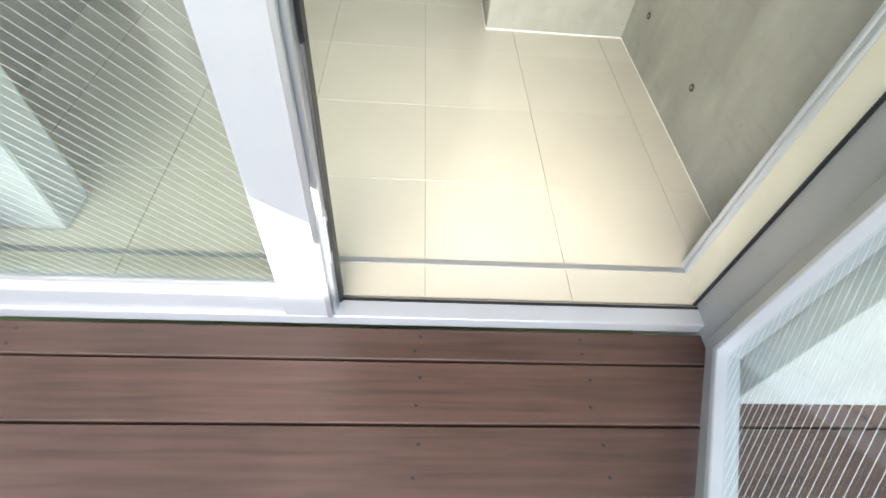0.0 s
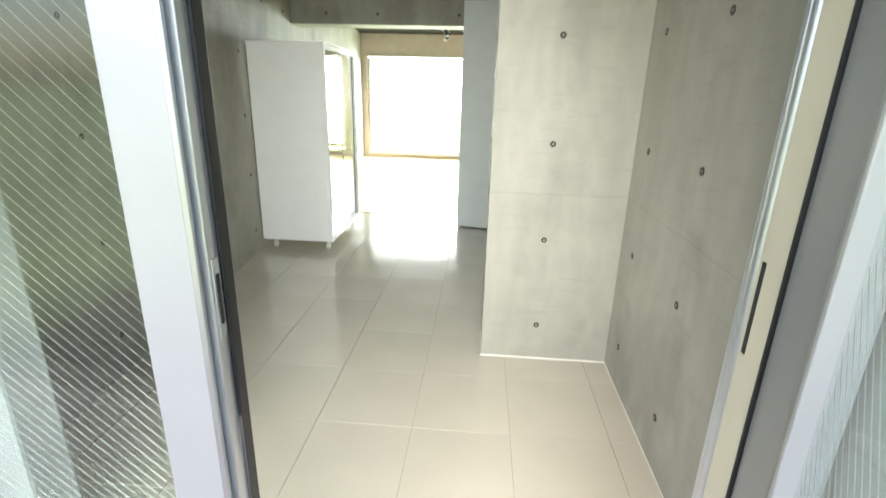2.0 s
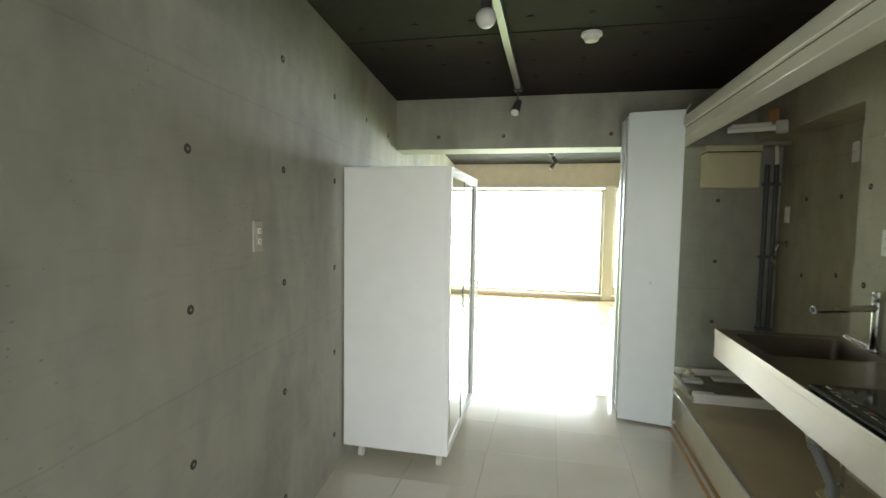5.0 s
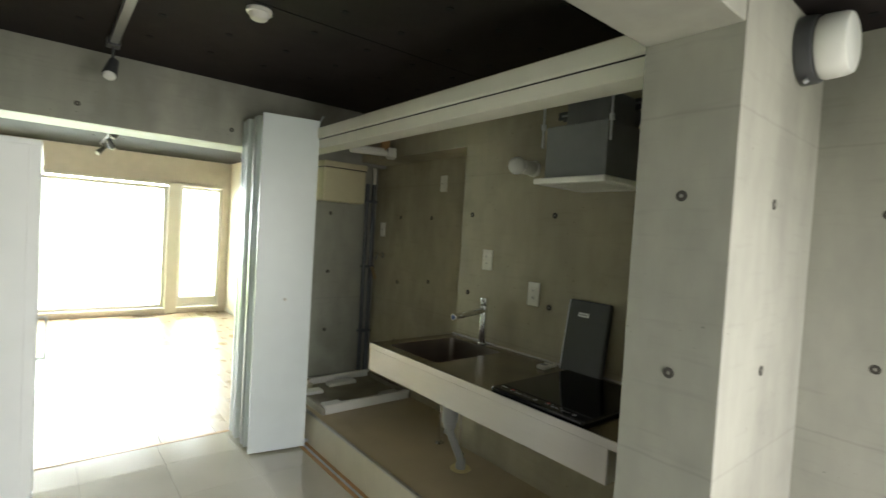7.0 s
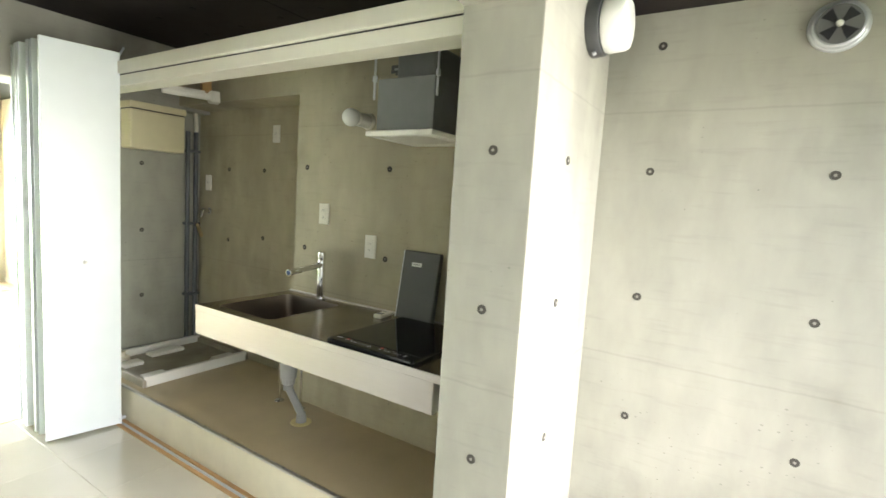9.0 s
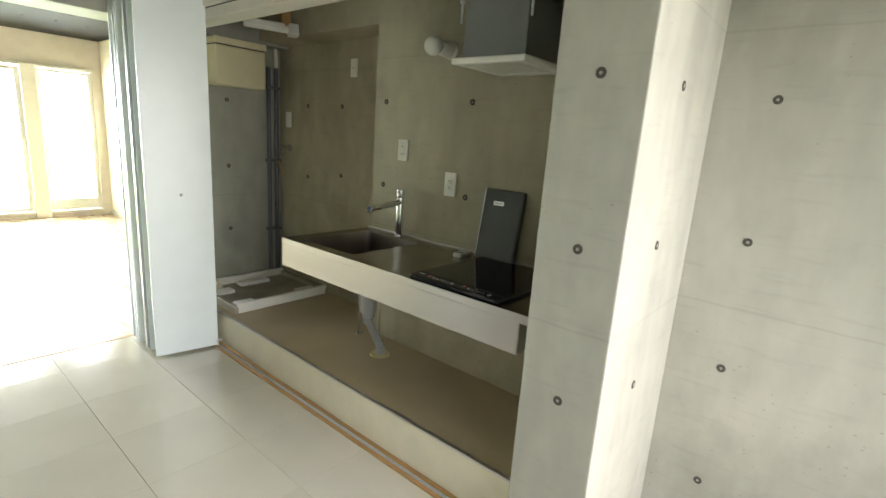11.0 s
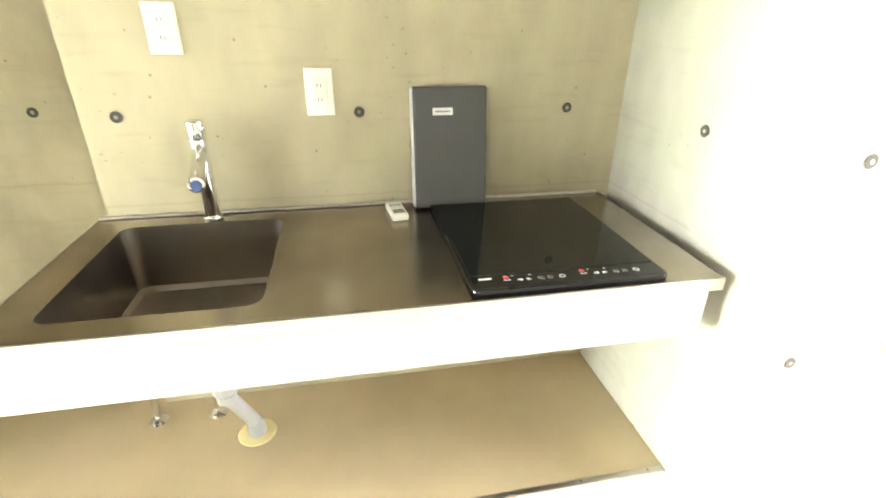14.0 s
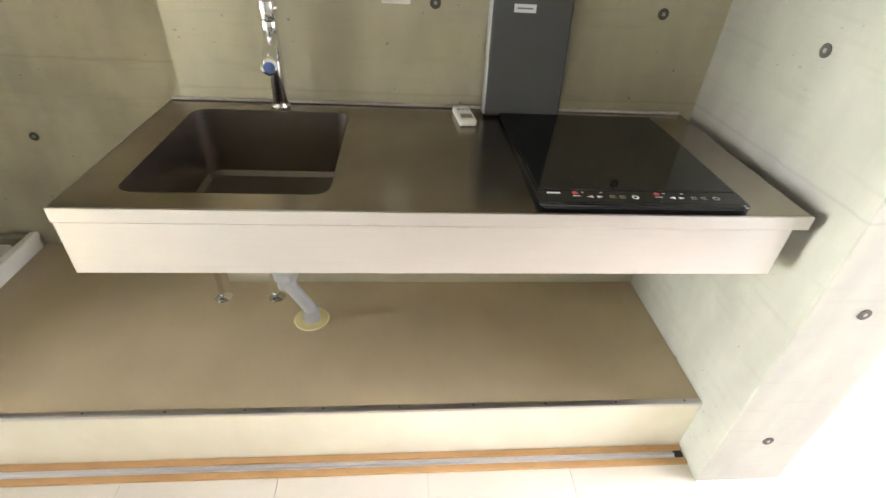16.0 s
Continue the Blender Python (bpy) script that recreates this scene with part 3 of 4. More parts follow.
for o in bpy.data.objects["light_switch"].children_recursive:
    if o.name.startswith("rocker"):
        o.data.materials[0] = M_PLASTIC

# ---- white cabinet on casters ----
cx0, cx1, cy0, cy1, cz0, cz1 = -1.978, -1.340, 1.642, 2.60, 0.084, 1.725
cab = thing("cabinet", None, None, "white wheeled cabinet with mirrored sliding doors", "cabinet", m=pose(0, 0, 0))
for a in ((cx0, cx1 - .03, cy0, cy0 + .025, cz0, cz1), (cx0, cx1 - .03, cy1 - .025, cy1, cz0, cz1)):
    part("side_panel", box(*a, .002), M_CABINET, cab, "white lacquered side panel")
part("back_panel", box(cx0, cx0 + .02, cy0 + .026, cy1 - .026, cz0, cz1, .002), M_CABINET, cab)
part("bottom_panel", box(cx0 + .021, cx1 - .031, cy0 + .026, cy1 - .026, cz0 + .001, cz0 + .03, .002), M_CABINET, cab)
part("top", box(cx0 - .002, cx1 + .002, cy0 - .002, cy1 + .002, cz1, cz1 + .02, .003), M_CABINET, cab, "white top board")
part("front_frame", join(join(box(cx1 - .03, cx1, cy0, cy0 + .035, cz0, cz1, .002), box(cx1 - .03, cx1, cy1 - .035, cy1, cz0, cz1, .002)),
     join(box(cx1 - .03, cx1, cy0 + .035, cy1 - .035, cz0, cz0 + .045, .002), box(cx1 - .03, cx1, cy0 + .035, cy1 - .035, cz1 - .035, cz1, .002))), M_CABINET, cab, "white frame round the doors")
for a, b, dx in ((cy0 + .037, 2.115, -.008), (2.10, cy1 - .037, -.020)):
    d = part("door", box(cx1 + dx - .008, cx1 + dx, a, b, cz0 + .047, cz1 - .037), M_MIRROR, cab, "mirrored sliding door")
    part("edge_strip", box(cx1 + dx - .010, cx1 + dx + .002, b - .022, b, cz0 + .047, cz1 - .037, .001), M_CHAR, d, "grey metal edge")
part("handle", tube([(cx1 + .0, 2.5, .80), (cx1 + .03, 2.5, .80), (cx1 + .03, 2.5, 1.0), (cx1, 2.5, 1.0)], .006), M_SILVER, cab, "bar handle")
for x in (cx0 + .09, cx1 - .06):
    for y in (cy0 + .06, cy1 - .06):
        c = part("caster", join(box(x - .02, x + .02, y - .02, y + .02, cz0 - .006, cz0 + .001, .001), box(x - .006, x + .006, y - .012, y + .018, .03, cz0 - .004, .002)), M_SILVER, cab, "small swivel caster")
        part("wheel", join(rod((x - .014, y, .028), (x - .004, y, .028), .028, bevel=.003), rod((x + .004, y, .028), (x + .014, y, .028), .028, bevel=.003)), M_PLASTIC, c, "white wheel", True)

# ---- folding door, pushed together ----
fold = thing("folding_door", None, None, "white folding door pushed together into a stack", "folding door", m=pose(0, 0, 0))
LEFT, RIGHT = (2.645, 2.765, 2.81, 2.93, 2.975, 3.06), (2.580, 2.625, 2.84, 2.875, 3.0, 3.03)
for i, (a, b) in enumerate(zip(LEFT, RIGHT)):
    xl, xr = -.277 + .004 * (i % 3), .073
    p = Vector((xr - xl, b - a, 0)).normalized()
    nrm = Vector((-p.y, p.x, 0)) * .026
    pts = [(xl, a), (xr, b), (xr + nrm.x, b + nrm.y), (xl + nrm.x, a + nrm.y)]
    pn = part("panel", prism(pts, .016, 2.213, bevel=.002), M_WHITE, fold, "white laminated panel")
    part("edge_strip", prism([(xl - .004, a + .001), (xl + .004, a + .001), (xl + .004 + nrm.x, a + nrm.y - .001), (xl - .004 + nrm.x, a + nrm.y - .001)], .018, 2.211), M_SILVER if i else M_WHITE, pn, "aluminium edge")
part("knob", join(rod((-.10, 2.612, 1.02), (-.10, 2.600, 1.02), .008), ball((-.10, 2.598, 1.02), .009)), M_PLASTIC, fold, "tiny white knob", True)
part("guide_roller", join(rod((.075, 2.595, .0), (.075, 2.595, .06), .008), rod((.060, 2.592, .045), (.1, 2.592, .045), .012)), M_SILVER, fold, "lower guide roller", True)
part("hanger", rod((.075, 2.595, 2.2), (.1, 2.595, 2.25), .006), M_SILVER, fold, "upper hanger pin")

# ---- header with door tracks ----
header = setting("trim_header", join(box(.06, .20, PIL, 3.2, 2.097, 2.165, .004), join(box(.075, .20, PIL, 3.2, 2.03, 2.090, .004), box(.10, .20, PIL, 3.2, 2.08, 2.10))), M_CREAM2, "cream painted header with sliding tracks over the niche", "header")
part("track_slot", box(.079, .10, PIL + .01, 3.19, 2.089, 2.098), M_RUBBER, header, "dark slot between the tracks")

# ---- kitchen niche: plinth, floor track ----
plinth = setting("plinth", box(.12, RW, PIL, 3.2, 0.0, .216, .004), M_PLINTH, "raised cream plinth under the kitchen niche", "plinth")
part("plinth_recess", box(RW - .01, REC, NICHE, 3.2, 0.0, .2155), M_PLINTH, plinth)
part("vinyl", prism([(.135, PIL + .002), (RW, PIL + .002), (RW, NICHE + .002), (REC, NICHE + .002), (REC, 3.19), (.135, 3.19)], .214, .2195), M_VINYL, plinth, "worn beige vinyl covering")
part("edge_trim", join(box(.119, .134, PIL + .004, 3.19, .216, .2225, .0015), box(.1155, .119, PIL + .004, 3.19, .211, .222, .001)), M_STEEL, plinth, "screwed aluminium edge trim")
for k in range(14):
    part("screw", rod((.1265, .32 + .21 * k, .222), (.1265, .32 + .21 * k, .2238), .004, seg=10), M_DKGREY, plinth)
track = setting("trim_track", join(box(.098, .118, PIL, 3.1, -.01, .010, .002), box(.055, .076, PIL, 3.1, -.01, .008, .002)), M_ORANGE, "orange varnished wooden floor track", "door track")
part("rail", join(box(.076, .098, PIL, 3.1, -.008, .003), box(.084, .090, PIL, 3.1, .002, .0075, .001)), M_SILVER, track, "metal rail in the track")
part("rail_end", box(.078, .097, PIL + .004, PIL + .03, .003, .0085), M_RUBBER, track)

# ---- counter with sink ----
kx0, kx1, ky0, ky1, kz = .080, RW - .004, .302, 1.803, .890
sx0, sx1, sy0, sy1, sz = .140, .604, 1.303, 1.716, .70
counter = thing("kitchen_counter", None, None, "wall-hung stainless steel counter with a built-in sink", "counter", m=pose(0, 0, 0))


def counter_slab():
    bm = bmesh.new()
    R, seg = .035, 5
    ring = []
    for cx, cy, a0 in ((sx1 - R, sy1 - R, 0), (sx0 + R, sy1 - R, 90), (sx0 + R, sy0 + R, 180), (sx1 - R, sy0 + R, 270)):
        for i in range(seg + 1):
            a = radians(a0 + 90 * i / seg)
            ring.append((cx + R * math.cos(a), cy + R * math.sin(a)))
    outer = [(kx1, ky1), (kx0, ky1), (kx0, ky0), (kx1, ky0)]
    vo = [bm.verts.new((x, y, kz)) for x, y in outer]
    vi = [bm.verts.new((x, y, kz)) for x, y in ring]
    k = seg + 1
    for q in range(4):
        for i in range(seg):
            bm.faces.new((vo[q], vi[q * k + i + 1], vi[q * k + i]))
        nq = (q + 1) % 4
        bm.faces.new((vo[q], vo[nq], vi[nq * k], vi[q * k + seg]))
    bmesh.ops.recalc_face_normals(bm, faces=bm.faces[:])
    for f in bm.faces:
        if f.normal.z < 0:
            f.normal_flip()
    return bm, ring


slab, ring = counter_slab()
part("worktop", slab, M_STEELTOP, counter, "stained brushed steel worktop with dark reflections in its colour")
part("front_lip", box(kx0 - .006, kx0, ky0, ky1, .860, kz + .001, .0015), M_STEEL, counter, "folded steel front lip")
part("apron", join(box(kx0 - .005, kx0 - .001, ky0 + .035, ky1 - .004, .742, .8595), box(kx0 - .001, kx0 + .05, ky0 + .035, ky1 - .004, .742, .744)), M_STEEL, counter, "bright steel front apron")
for a in ((ky0, ky0 + .002, .858, kz), (ky1 - .002, ky1, .858, kz), (ky0, ky0 + .04, .856, .860), (ky1 - .006, ky1 - .002, .742, .858), (ky0 + .035, ky0 + .038, .742, .858)):
    part("flange", box(kx0 + .002, kx1, *a), M_STEEL, counter, "folded steel edge")
part("upstand", box(kx1 - .010, kx1 + .001, ky0 + .01, ky1 - .004, kz + .001, kz + .009, .002), M_STEEL, counter, "low steel upstand at the wall")
bow = bmesh.new()
t_ = [bow.verts.new((x, y, kz)) for x, y in ring]
mx_, my_ = (sx0 + sx1) / 2, (sy0 + sy1) / 2
b_ = [bow.verts.new((mx_ + (x - mx_) * .965, my_ + (y - my_) * .965, sz + .012)) for x, y in ring]
c_ = [bow.verts.new((mx_ + (x - mx_) * .91, my_ + (y - my_) * .91, sz)) for x, y in ring]
n_ = len(ring)
for i in range(n_):
    bow.faces.new((t_[i], b_[i], b_[(i + 1) % n_], t_[(i + 1) % n_])); bow.faces.new((b_[i], c_[i], c_[(i + 1) % n_], b_[(i + 1) % n_]))
bow.faces.new(c_)
bmesh.ops.recalc_face_normals(bow, faces=bow.faces[:])
for f in bow.faces:
    f.normal_flip()
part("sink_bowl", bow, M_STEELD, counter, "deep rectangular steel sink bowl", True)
part("drain", join(rod((mx_, my_, sz + .0005), (mx_, my_, sz + .004), .055, seg=32), rod((mx_, my_, sz + .004), (mx_, my_, sz + .008), .035, seg=24)), M_CHROME, counter, "round sink drain", True)
for y in (.42, 1.24):
    part("bracket", box(.2, RW, y, y + .03, .80, .855), M_GREYAL, counter, "wall bracket under the counter")

faucet = thing("faucet", None, None, "chrome single-lever faucet with a straight spout", "faucet", m=pose(.632, 1.494, kz))
part("base", rod((0, 0, 0), (0, 0, .012), .026, bevel=.003, seg=24), M_CHROME, faucet, smooth=True)
part("column", rod((0, 0, .01), (0, 0, .225), .0205, seg=24, bevel=.002), M_CHROME, faucet, "chrome column", True)
part("head", rod((0, 0, .228), (0, 0, .272), .0225, seg=24, bevel=.004), M_CHROME, faucet, "turning head", True)
part("lever", join(rod((-.01, -.012, .245), (-.045, -.030, .262), .004), ball((-.045, -.030, .262), .006)), M_CHROME, faucet, "thin lever", True)
spt = part("spout", rod((0, 0, .198), (-.262, -.052, .186), .0165, seg=20, bevel=.003), M_CHROME, faucet, "horizontal spout", True)
part("aerator", rod((-.260, -.0516, .1861), (-.278, -.0552, .1853), .0185, seg=20, bevel=.002), M_CHROME, spt, "chrome spout ring", True)
part("cap", rod((-.277, -.0550, .1853), (-.2800, -.0556, .1852), .0120, seg=16), M_BLUE, spt, "dark blue spout insert")

cook = thing("cooktop", None, None, "black two-zone induction cooktop with printed controls", "cooktop", m=pose(0, 0, kz))
part("housing", prism([(.100, .434), (.606, .434), (.606, .884), (.100, .884), (.092, .878), (.090, .868), (.090, .450), (.092, .440)], .0006, .0145, bevel=.004), M_BLACKGL, cook, "black metal rim")
part("glass_top", box(.152, .598, .442, .876, .012, .0165, .002), M_BLACKGL, cook, "glossy black glass")
part("front_bar", prism([(.104, .438), (.150, .438), (.150, .880), (.104, .880), (.097, .874), (.095, .864), (.095, .454), (.097, .444)], .004, .0165, bevel=.004), M_BLACKGL, cook, "rounded control bar")
def flat(pts, z, mat, name, label=""):
    bm = bmesh.new()
    bm.faces.new([bm.verts.new((x, y, z)) for x, y in pts])
    bmesh.ops.recalc_face_normals(bm, faces=bm.faces[:])
    bmesh.ops.solidify(bm, geom=bm.faces[:], thickness=.0004)
    return part(name, bm, mat, cook, label)


for y in (.800, .624):
    flat([(.131, y + .006), (.131, y - .006), (.139, y - .006), (.144, y), (.139, y + .006)], .0168, M_RED, "mark", "red warning mark")
    part("caption", box(.1225, .1245, y - .008, y + .008, .0164, .0169), M_PRINT, cook)
    flat([(.1165, y - .034), (.1255, y - .034), (.121, y - .021)], .0168, M_PRINT, "key", "printed arrow key")
    flat([(.1165, y - .043), (.1255, y - .043), (.121, y - .056)], .0168, M_PRINT, "key", "printed arrow key")
    for dy in (.076, .097):
        part("key", join(join(box(.1165, .118, y - dy - .006, y - dy + .006, .0164, .0169), box(.1245, .126, y - dy - .006, y - dy + .006, .0164, .0169)),
             box(.1165, .126, y - dy + .005, y - dy + .006, .0164, .0169)), M_GREYAL, cook, "printed key outline")
    ringb = bmesh.new()
    for k in range(12):
        a0, a1 = 2 * math.pi * k / 12, 2 * math.pi * (k + 1) / 12
        ringb.faces.new([ringb.verts.new((.121 + q * math.cos(a), y - .124 + q * math.sin(a), .0169)) for q, a in ((.0045, a0), (.0075, a0), (.0075, a1), (.0045, a1))])
    bmesh.ops.recalc_face_normals(ringb, faces=ringb.faces[:])
    part("power_key", ringb, M_PRINT, cook, "printed power ring")
    for dy in (.016, .056):
        part("mark", box(.138, .140, y - dy - .003, y - dy + .003, .0164, .0169), M_PRINT, cook)
part("brand_bar", box(.132, .138, .832, .860, .0164, .0169), M_PRINT, cook, "small white name bar")

cover = thing("cooktop_cover", None, None, "charcoal metal board with a white label, leaning on the wall", "board", m=pose(.600, .829, kz, 0, 9, 0))
part("board", box(0, .036, -.119, .096, 0.0065, .350, .006), M_CHAR, cover, "charcoal painted metal")
part("side_edge", box(-.001, .040, .0955, .1005, .010, .347, .003), M_SILVER, cover, "paler folded edge")
part("label", box(-.0012, .0004, -.018, .040, .272, .292), M_PRINT, cover, "white label with unreadable print")
part("print_bar", box(-.0018, .0, -.010, .032, .280, .284), M_DKGREY, cover)
remote = thing("remote_control", None, None, "ivory plastic remote control on the counter", "remote control", m=pose(.580, .985, kz + .0005, 0, 0, 6))
part("body", box(-.055, .055, -.024, .024, 0, .020, .006), M_PLASTIC, remote, "ivory shell")
part("display", box(-.040, -.012, -.016, .016, .0195, .0208, .001), M_DKGREY, remote, "dark display window")
for k in range(3):
    part("button", box(.018, .028, -.017 + .012 * k, -.008 + .012 * k, .019, .0215, .001), M_GREYAL, remote)

# plumbing under the sink
trap = thing("drain_pipe", None, None, "grey plastic sink drain pipe with a yellowed floor collar", "pipe", m=pose(0, 0, 0))
part("pipe", tube([(.428, 1.50, .47), (.428, 1.50, .43), (.438, 1.492, .40), (.474, 1.464, .30), (.484, 1.456, .27), (.486, 1.455, .22)], .021), M_PIPE, trap, "grey pipe run", True)
part("cup", rod((.428, 1.50, .478), (.428, 1.50, .70), .043, .046, 28, bevel=.004), M_PIPE, trap, "grey trap cup under the bowl", True)
part("nut", join(rod((.428, 1.50, .450), (.428, 1.50, .482), .036, seg=12), rod((.428, 1.50, .415), (.428, 1.50, .440), .028, seg=12)), M_PIPE, trap, "ribbed union nut")
part("sleeve", join(rod((.486, 1.455, .2195), (.486, 1.455, .262), .029, .026, 20), rod((.486, 1.455, .25), (.486, 1.455, .275), .026, .023, 20)), M_PIPE, trap, "stepped sleeve", True)
part("collar", rod((.486, 1.455, .2196), (.486, 1.455, .2235), .058, .055, 28), M_YELLOW, trap, "yellowed floor collar", True)
for x, y in ((.600, 1.592), (.597, 1.775)):
    v = thing("supply_pipe", None, None, "thin chrome water supply pipe with floor flange", "pipe", "supply pipes", m=pose(x, y, .2196))
    part("riser", tube([(0, 0, 0), (0, 0, .40), (.012, -.01, .48), (.03, -.06, .60), (.03, -.08, .66)], .009), M_CHROME, v, smooth=True)
    part("stop_valve", join(rod((0, 0, .30), (0, 0, .35), .015, seg=14), rod((0, 0, .325), (-.035, 0, .325), .009, seg=12)), M_CHROME, v, "small stop valve", True)
    part("flange", rod((0, 0, 0), (0, 0, .012), .030, .014, 24), M_CHROME, v, "floor flange", True)

# ---- things on the kitchen wall ----
switch_plate("wall_switch", on_right(1.535, 1.375), M_CREAM2, "ivory wall switch beside the sink", (-.02, .02), .075)
switch_plate("wall_socket", on_right(1.175, 1.222), M_PLASTIC, "white double wall socket above the counter", (-.018, .018), .075, .124)
bulb = thing("wall_bulb", None, None, "bare globe bulb in a porcelain wall socket", "lamp", m=on_right(1.228, 1.884))
part("socket", join(rod((0, 0, -.002), (0, 0, .014), .044, .042, 28, bevel=.004), rod((0, 0, .014), (0, 0, .095), .037, .034, 28, bevel=.003)), M_PLASTIC, bulb, "white porcelain socket", True)
part("globe", join(ball((0, 0, .138), .045, seg=28), rod((0, 0, .09), (0, 0, .12), .020, .034, 20)), M_FROST, bulb, "unlit white globe", True)
fan = thing("exhaust_fan", None, None, "grey exhaust fan box with a white louvred grille, hung on rods", "exhaust fan", m=pose(0, 0, 0))
part("housing", box(.305, .60, .562, .852, 1.766, 1.985, .003), M_DKGREY, fan, "galvanised grey box")
part("duct", join(rod((.45, .70, 2.07), (RW, .70, 2.07), .06, seg=24), box(.36, .56, .60, .80, 1.98, 2.12, .01)), M_DKGREY, fan, "duct stub")
fl = join(join(box(.255, .29, .53, .87, 1.742, 1.766, .006), box(.56, .612, .53, .87, 1.742, 1.766, .006)), join(box(.28, .57, .53, .575, 1.742, 1.766, .006), box(.28, .57, .825, .87, 1.742, 1.766, .006)))
gr = part("grille", fl, M_PLASTIC, fan, "white plastic grille")
part("filter", box(.286, .568, .577, .823, 1.7605, 1.7635), M_CREAM, gr, "pale filter behind the slats")
for k in range(15):
    part("slat", box(.286, .57, .583 + .0162 * k, .591 + .0162 * k, 1.7455, 1.758, .0015), M_PLASTIC, gr)
for x, y in ((.30, .855), (.30, .55), (.58, .855), (.58, .55)):
    part("rod", rod((x, y + (.012 if y > .7 else -.004), 1.90), (x, y + (.012 if y > .7 else -.004), 2.122), .005, seg=10), M_SILVER, fan)
    part("nut", rod((x, y + (.012 if y > .7 else -.004), 1.975), (x, y + (.012 if y > .7 else -.004), 1.998), .011, seg=6), M_SILVER, fan)
for x in (.285, .565):
    rl = part("rail", join(join(box(x, x + .003, PIL, 1.0, 2.085, 2.120), box(x + .033, x + .036, PIL, 1.0, 2.085, 2.120)), box(x, x + .036, PIL, 1.0, 2.120, 2.123)), M_CHAR, fan, "dark slotted hanger rail")
    for k in range(11):
        part("slot", box(x - .0008, x + .001, .43 + .052 * k, .46 + .052 * k, 2.098, 2.108), M_GREYAL, rl)
jb = thing("cable_plate", None, None, "pale cover plate with a cable", "cover plate", m=on_right(.458, 1.88))
part("plate", box(-.036, .036, -.06, .06, 0, .008, .002), M_PLASTIC, jb)
part("cable", tube([(0, .02, .005), (.0, .025, .035), (.01, .08, .05), (.03, .2, .06)], .004), M_RUBBER, jb, smooth=True)

# far end of the niche
duct_box = thing("duct_cover", None, None, "yellowed cream plastic box on the concrete end wall", "cover box", m=pose(0, 0, 0))
part("box", box(.345, .722, 3.06, 3.199, 1.718, 1.985, .012), M_IVORY, duct_box, "yellowed plastic shell")
part("lid", box(.339, .728, 3.052, 3.199, 1.990, 2.036, .008), M_IVORY, duct_box, "overlapping lid")
part("seam", box(.350, .717, 3.066, 3.199, 1.984, 1.991), M_RUBBER, duct_box, "dark seam under the lid")
hose = thing("hose", None, None, "two dark pipes clipped to the concrete corner with a cream hose", "hose", m=pose(0, 0, 0))
for x, y in ((.872, 3.172), (.812, 3.180)):
    part("pipe", rod((x, y, .236), (x, y, 1.90), .017, seg=16), M_SLATE, hose, "dark slate plastic pipe", True)
for z in (.62, 1.18, 1.74):
    part("clip", box(.785, .898, 3.150, 3.199, z, z + .022, .003), M_SLATE, hose)
part("elbow", tube([(.872, 3.172, 1.88), (.868, 3.168, 1.97), (.845, 3.14, 2.05), (.80, 3.08, 2.105)], .015, seg=12), M_CREAM2, hose, "bent cream hose", True)
strip = thing("niche_lamp", None, None, "small white tube lamp hung on an orange bracket", "lamp", m=pose(.625, 2.62, 2.085, 0, 8, 72))
part("bracket", box(-.028, .028, -.02, .04, .03, .12, .004), M_ORANGE, strip, "orange bracket")
part("body", join(rod((0, .27, 0), (0, -.02, 0), .022, seg=20, bevel=.004), box(-.026, .026, .02, .25, .008, .032, .006)), M_PLASTIC, strip, "white tube", True)
part("end_cap", box(-.036, .036, -.075, -.005, -.036, .040, .012, seg=3), M_PLASTIC, strip, "rounded white end cap")
for y, z in ((2.275, 1.877), (3.07, 1.518)):
    switch_plate("wall_socket", on_right(y, z, REC), M_PLASTIC, "white socket plate in the washing niche", (0,))
tap = thing("wall_tap", None, None, "chrome washing machine tap on the concrete wall", "tap", m=on_right(3.045, 1.300, REC))
part("body", join(rod((0, 0, 0), (0, 0, .01), .026, bevel=.002), tube([(0, 0, 0), (0, 0, .06), (0, -.05, .075)], .011)), M_CHROME, tap, "chrome body", True)
part("lever", box(-.035, .035, .012, .020, .045, .062, .003), M_CHROME, tap, "cross lever")
tg = part("tag", box(-.045, .035, -.055, .055, -.0015, .0015, .001), M_TAG, tap, "brown paper tag hung from the tap")
tg.matrix_local = pose(-.04, -.155, .064, 12, -18, 16)
part("string", rod((-.01, -.05, .07), (-.03, -.11, .066), .0012, seg=6), M_TAG, tap, "thin string")
pan = thing("washing_machine_tray", None, None, "dusty white washing machine tray on the plinth", "tray", m=pose(0, 0, 0))
part("base", box(.185, .90, 2.54, 3.16, .2196, .235, .003), M_DUST, pan, "dusty tray bottom")
for a in ((.185, .90, 2.525, 2.555), (.185, .90, 3.135, 3.165)):
    part("rim", box(*a, .2196, .287, .006), M_PLASTIC, pan, "white rim")
for a in ((.170, .200, 2.525, 3.165), (.880, .910, 2.525, 3.165)):
    part("rim", box(*a, .2196, .270, .006), M_DUST, pan, "dusty side rim")
for a in ((.22, .36, 2.90, 2.99), (.46, .70, 3.00, 3.09), (.22, .36, 2.60, 2.67), (.70, .85, 2.60, 2.67)):
    part("support", box(*a, .234, .262, .008), M_PLASTIC, pan, "raised machine foot support")
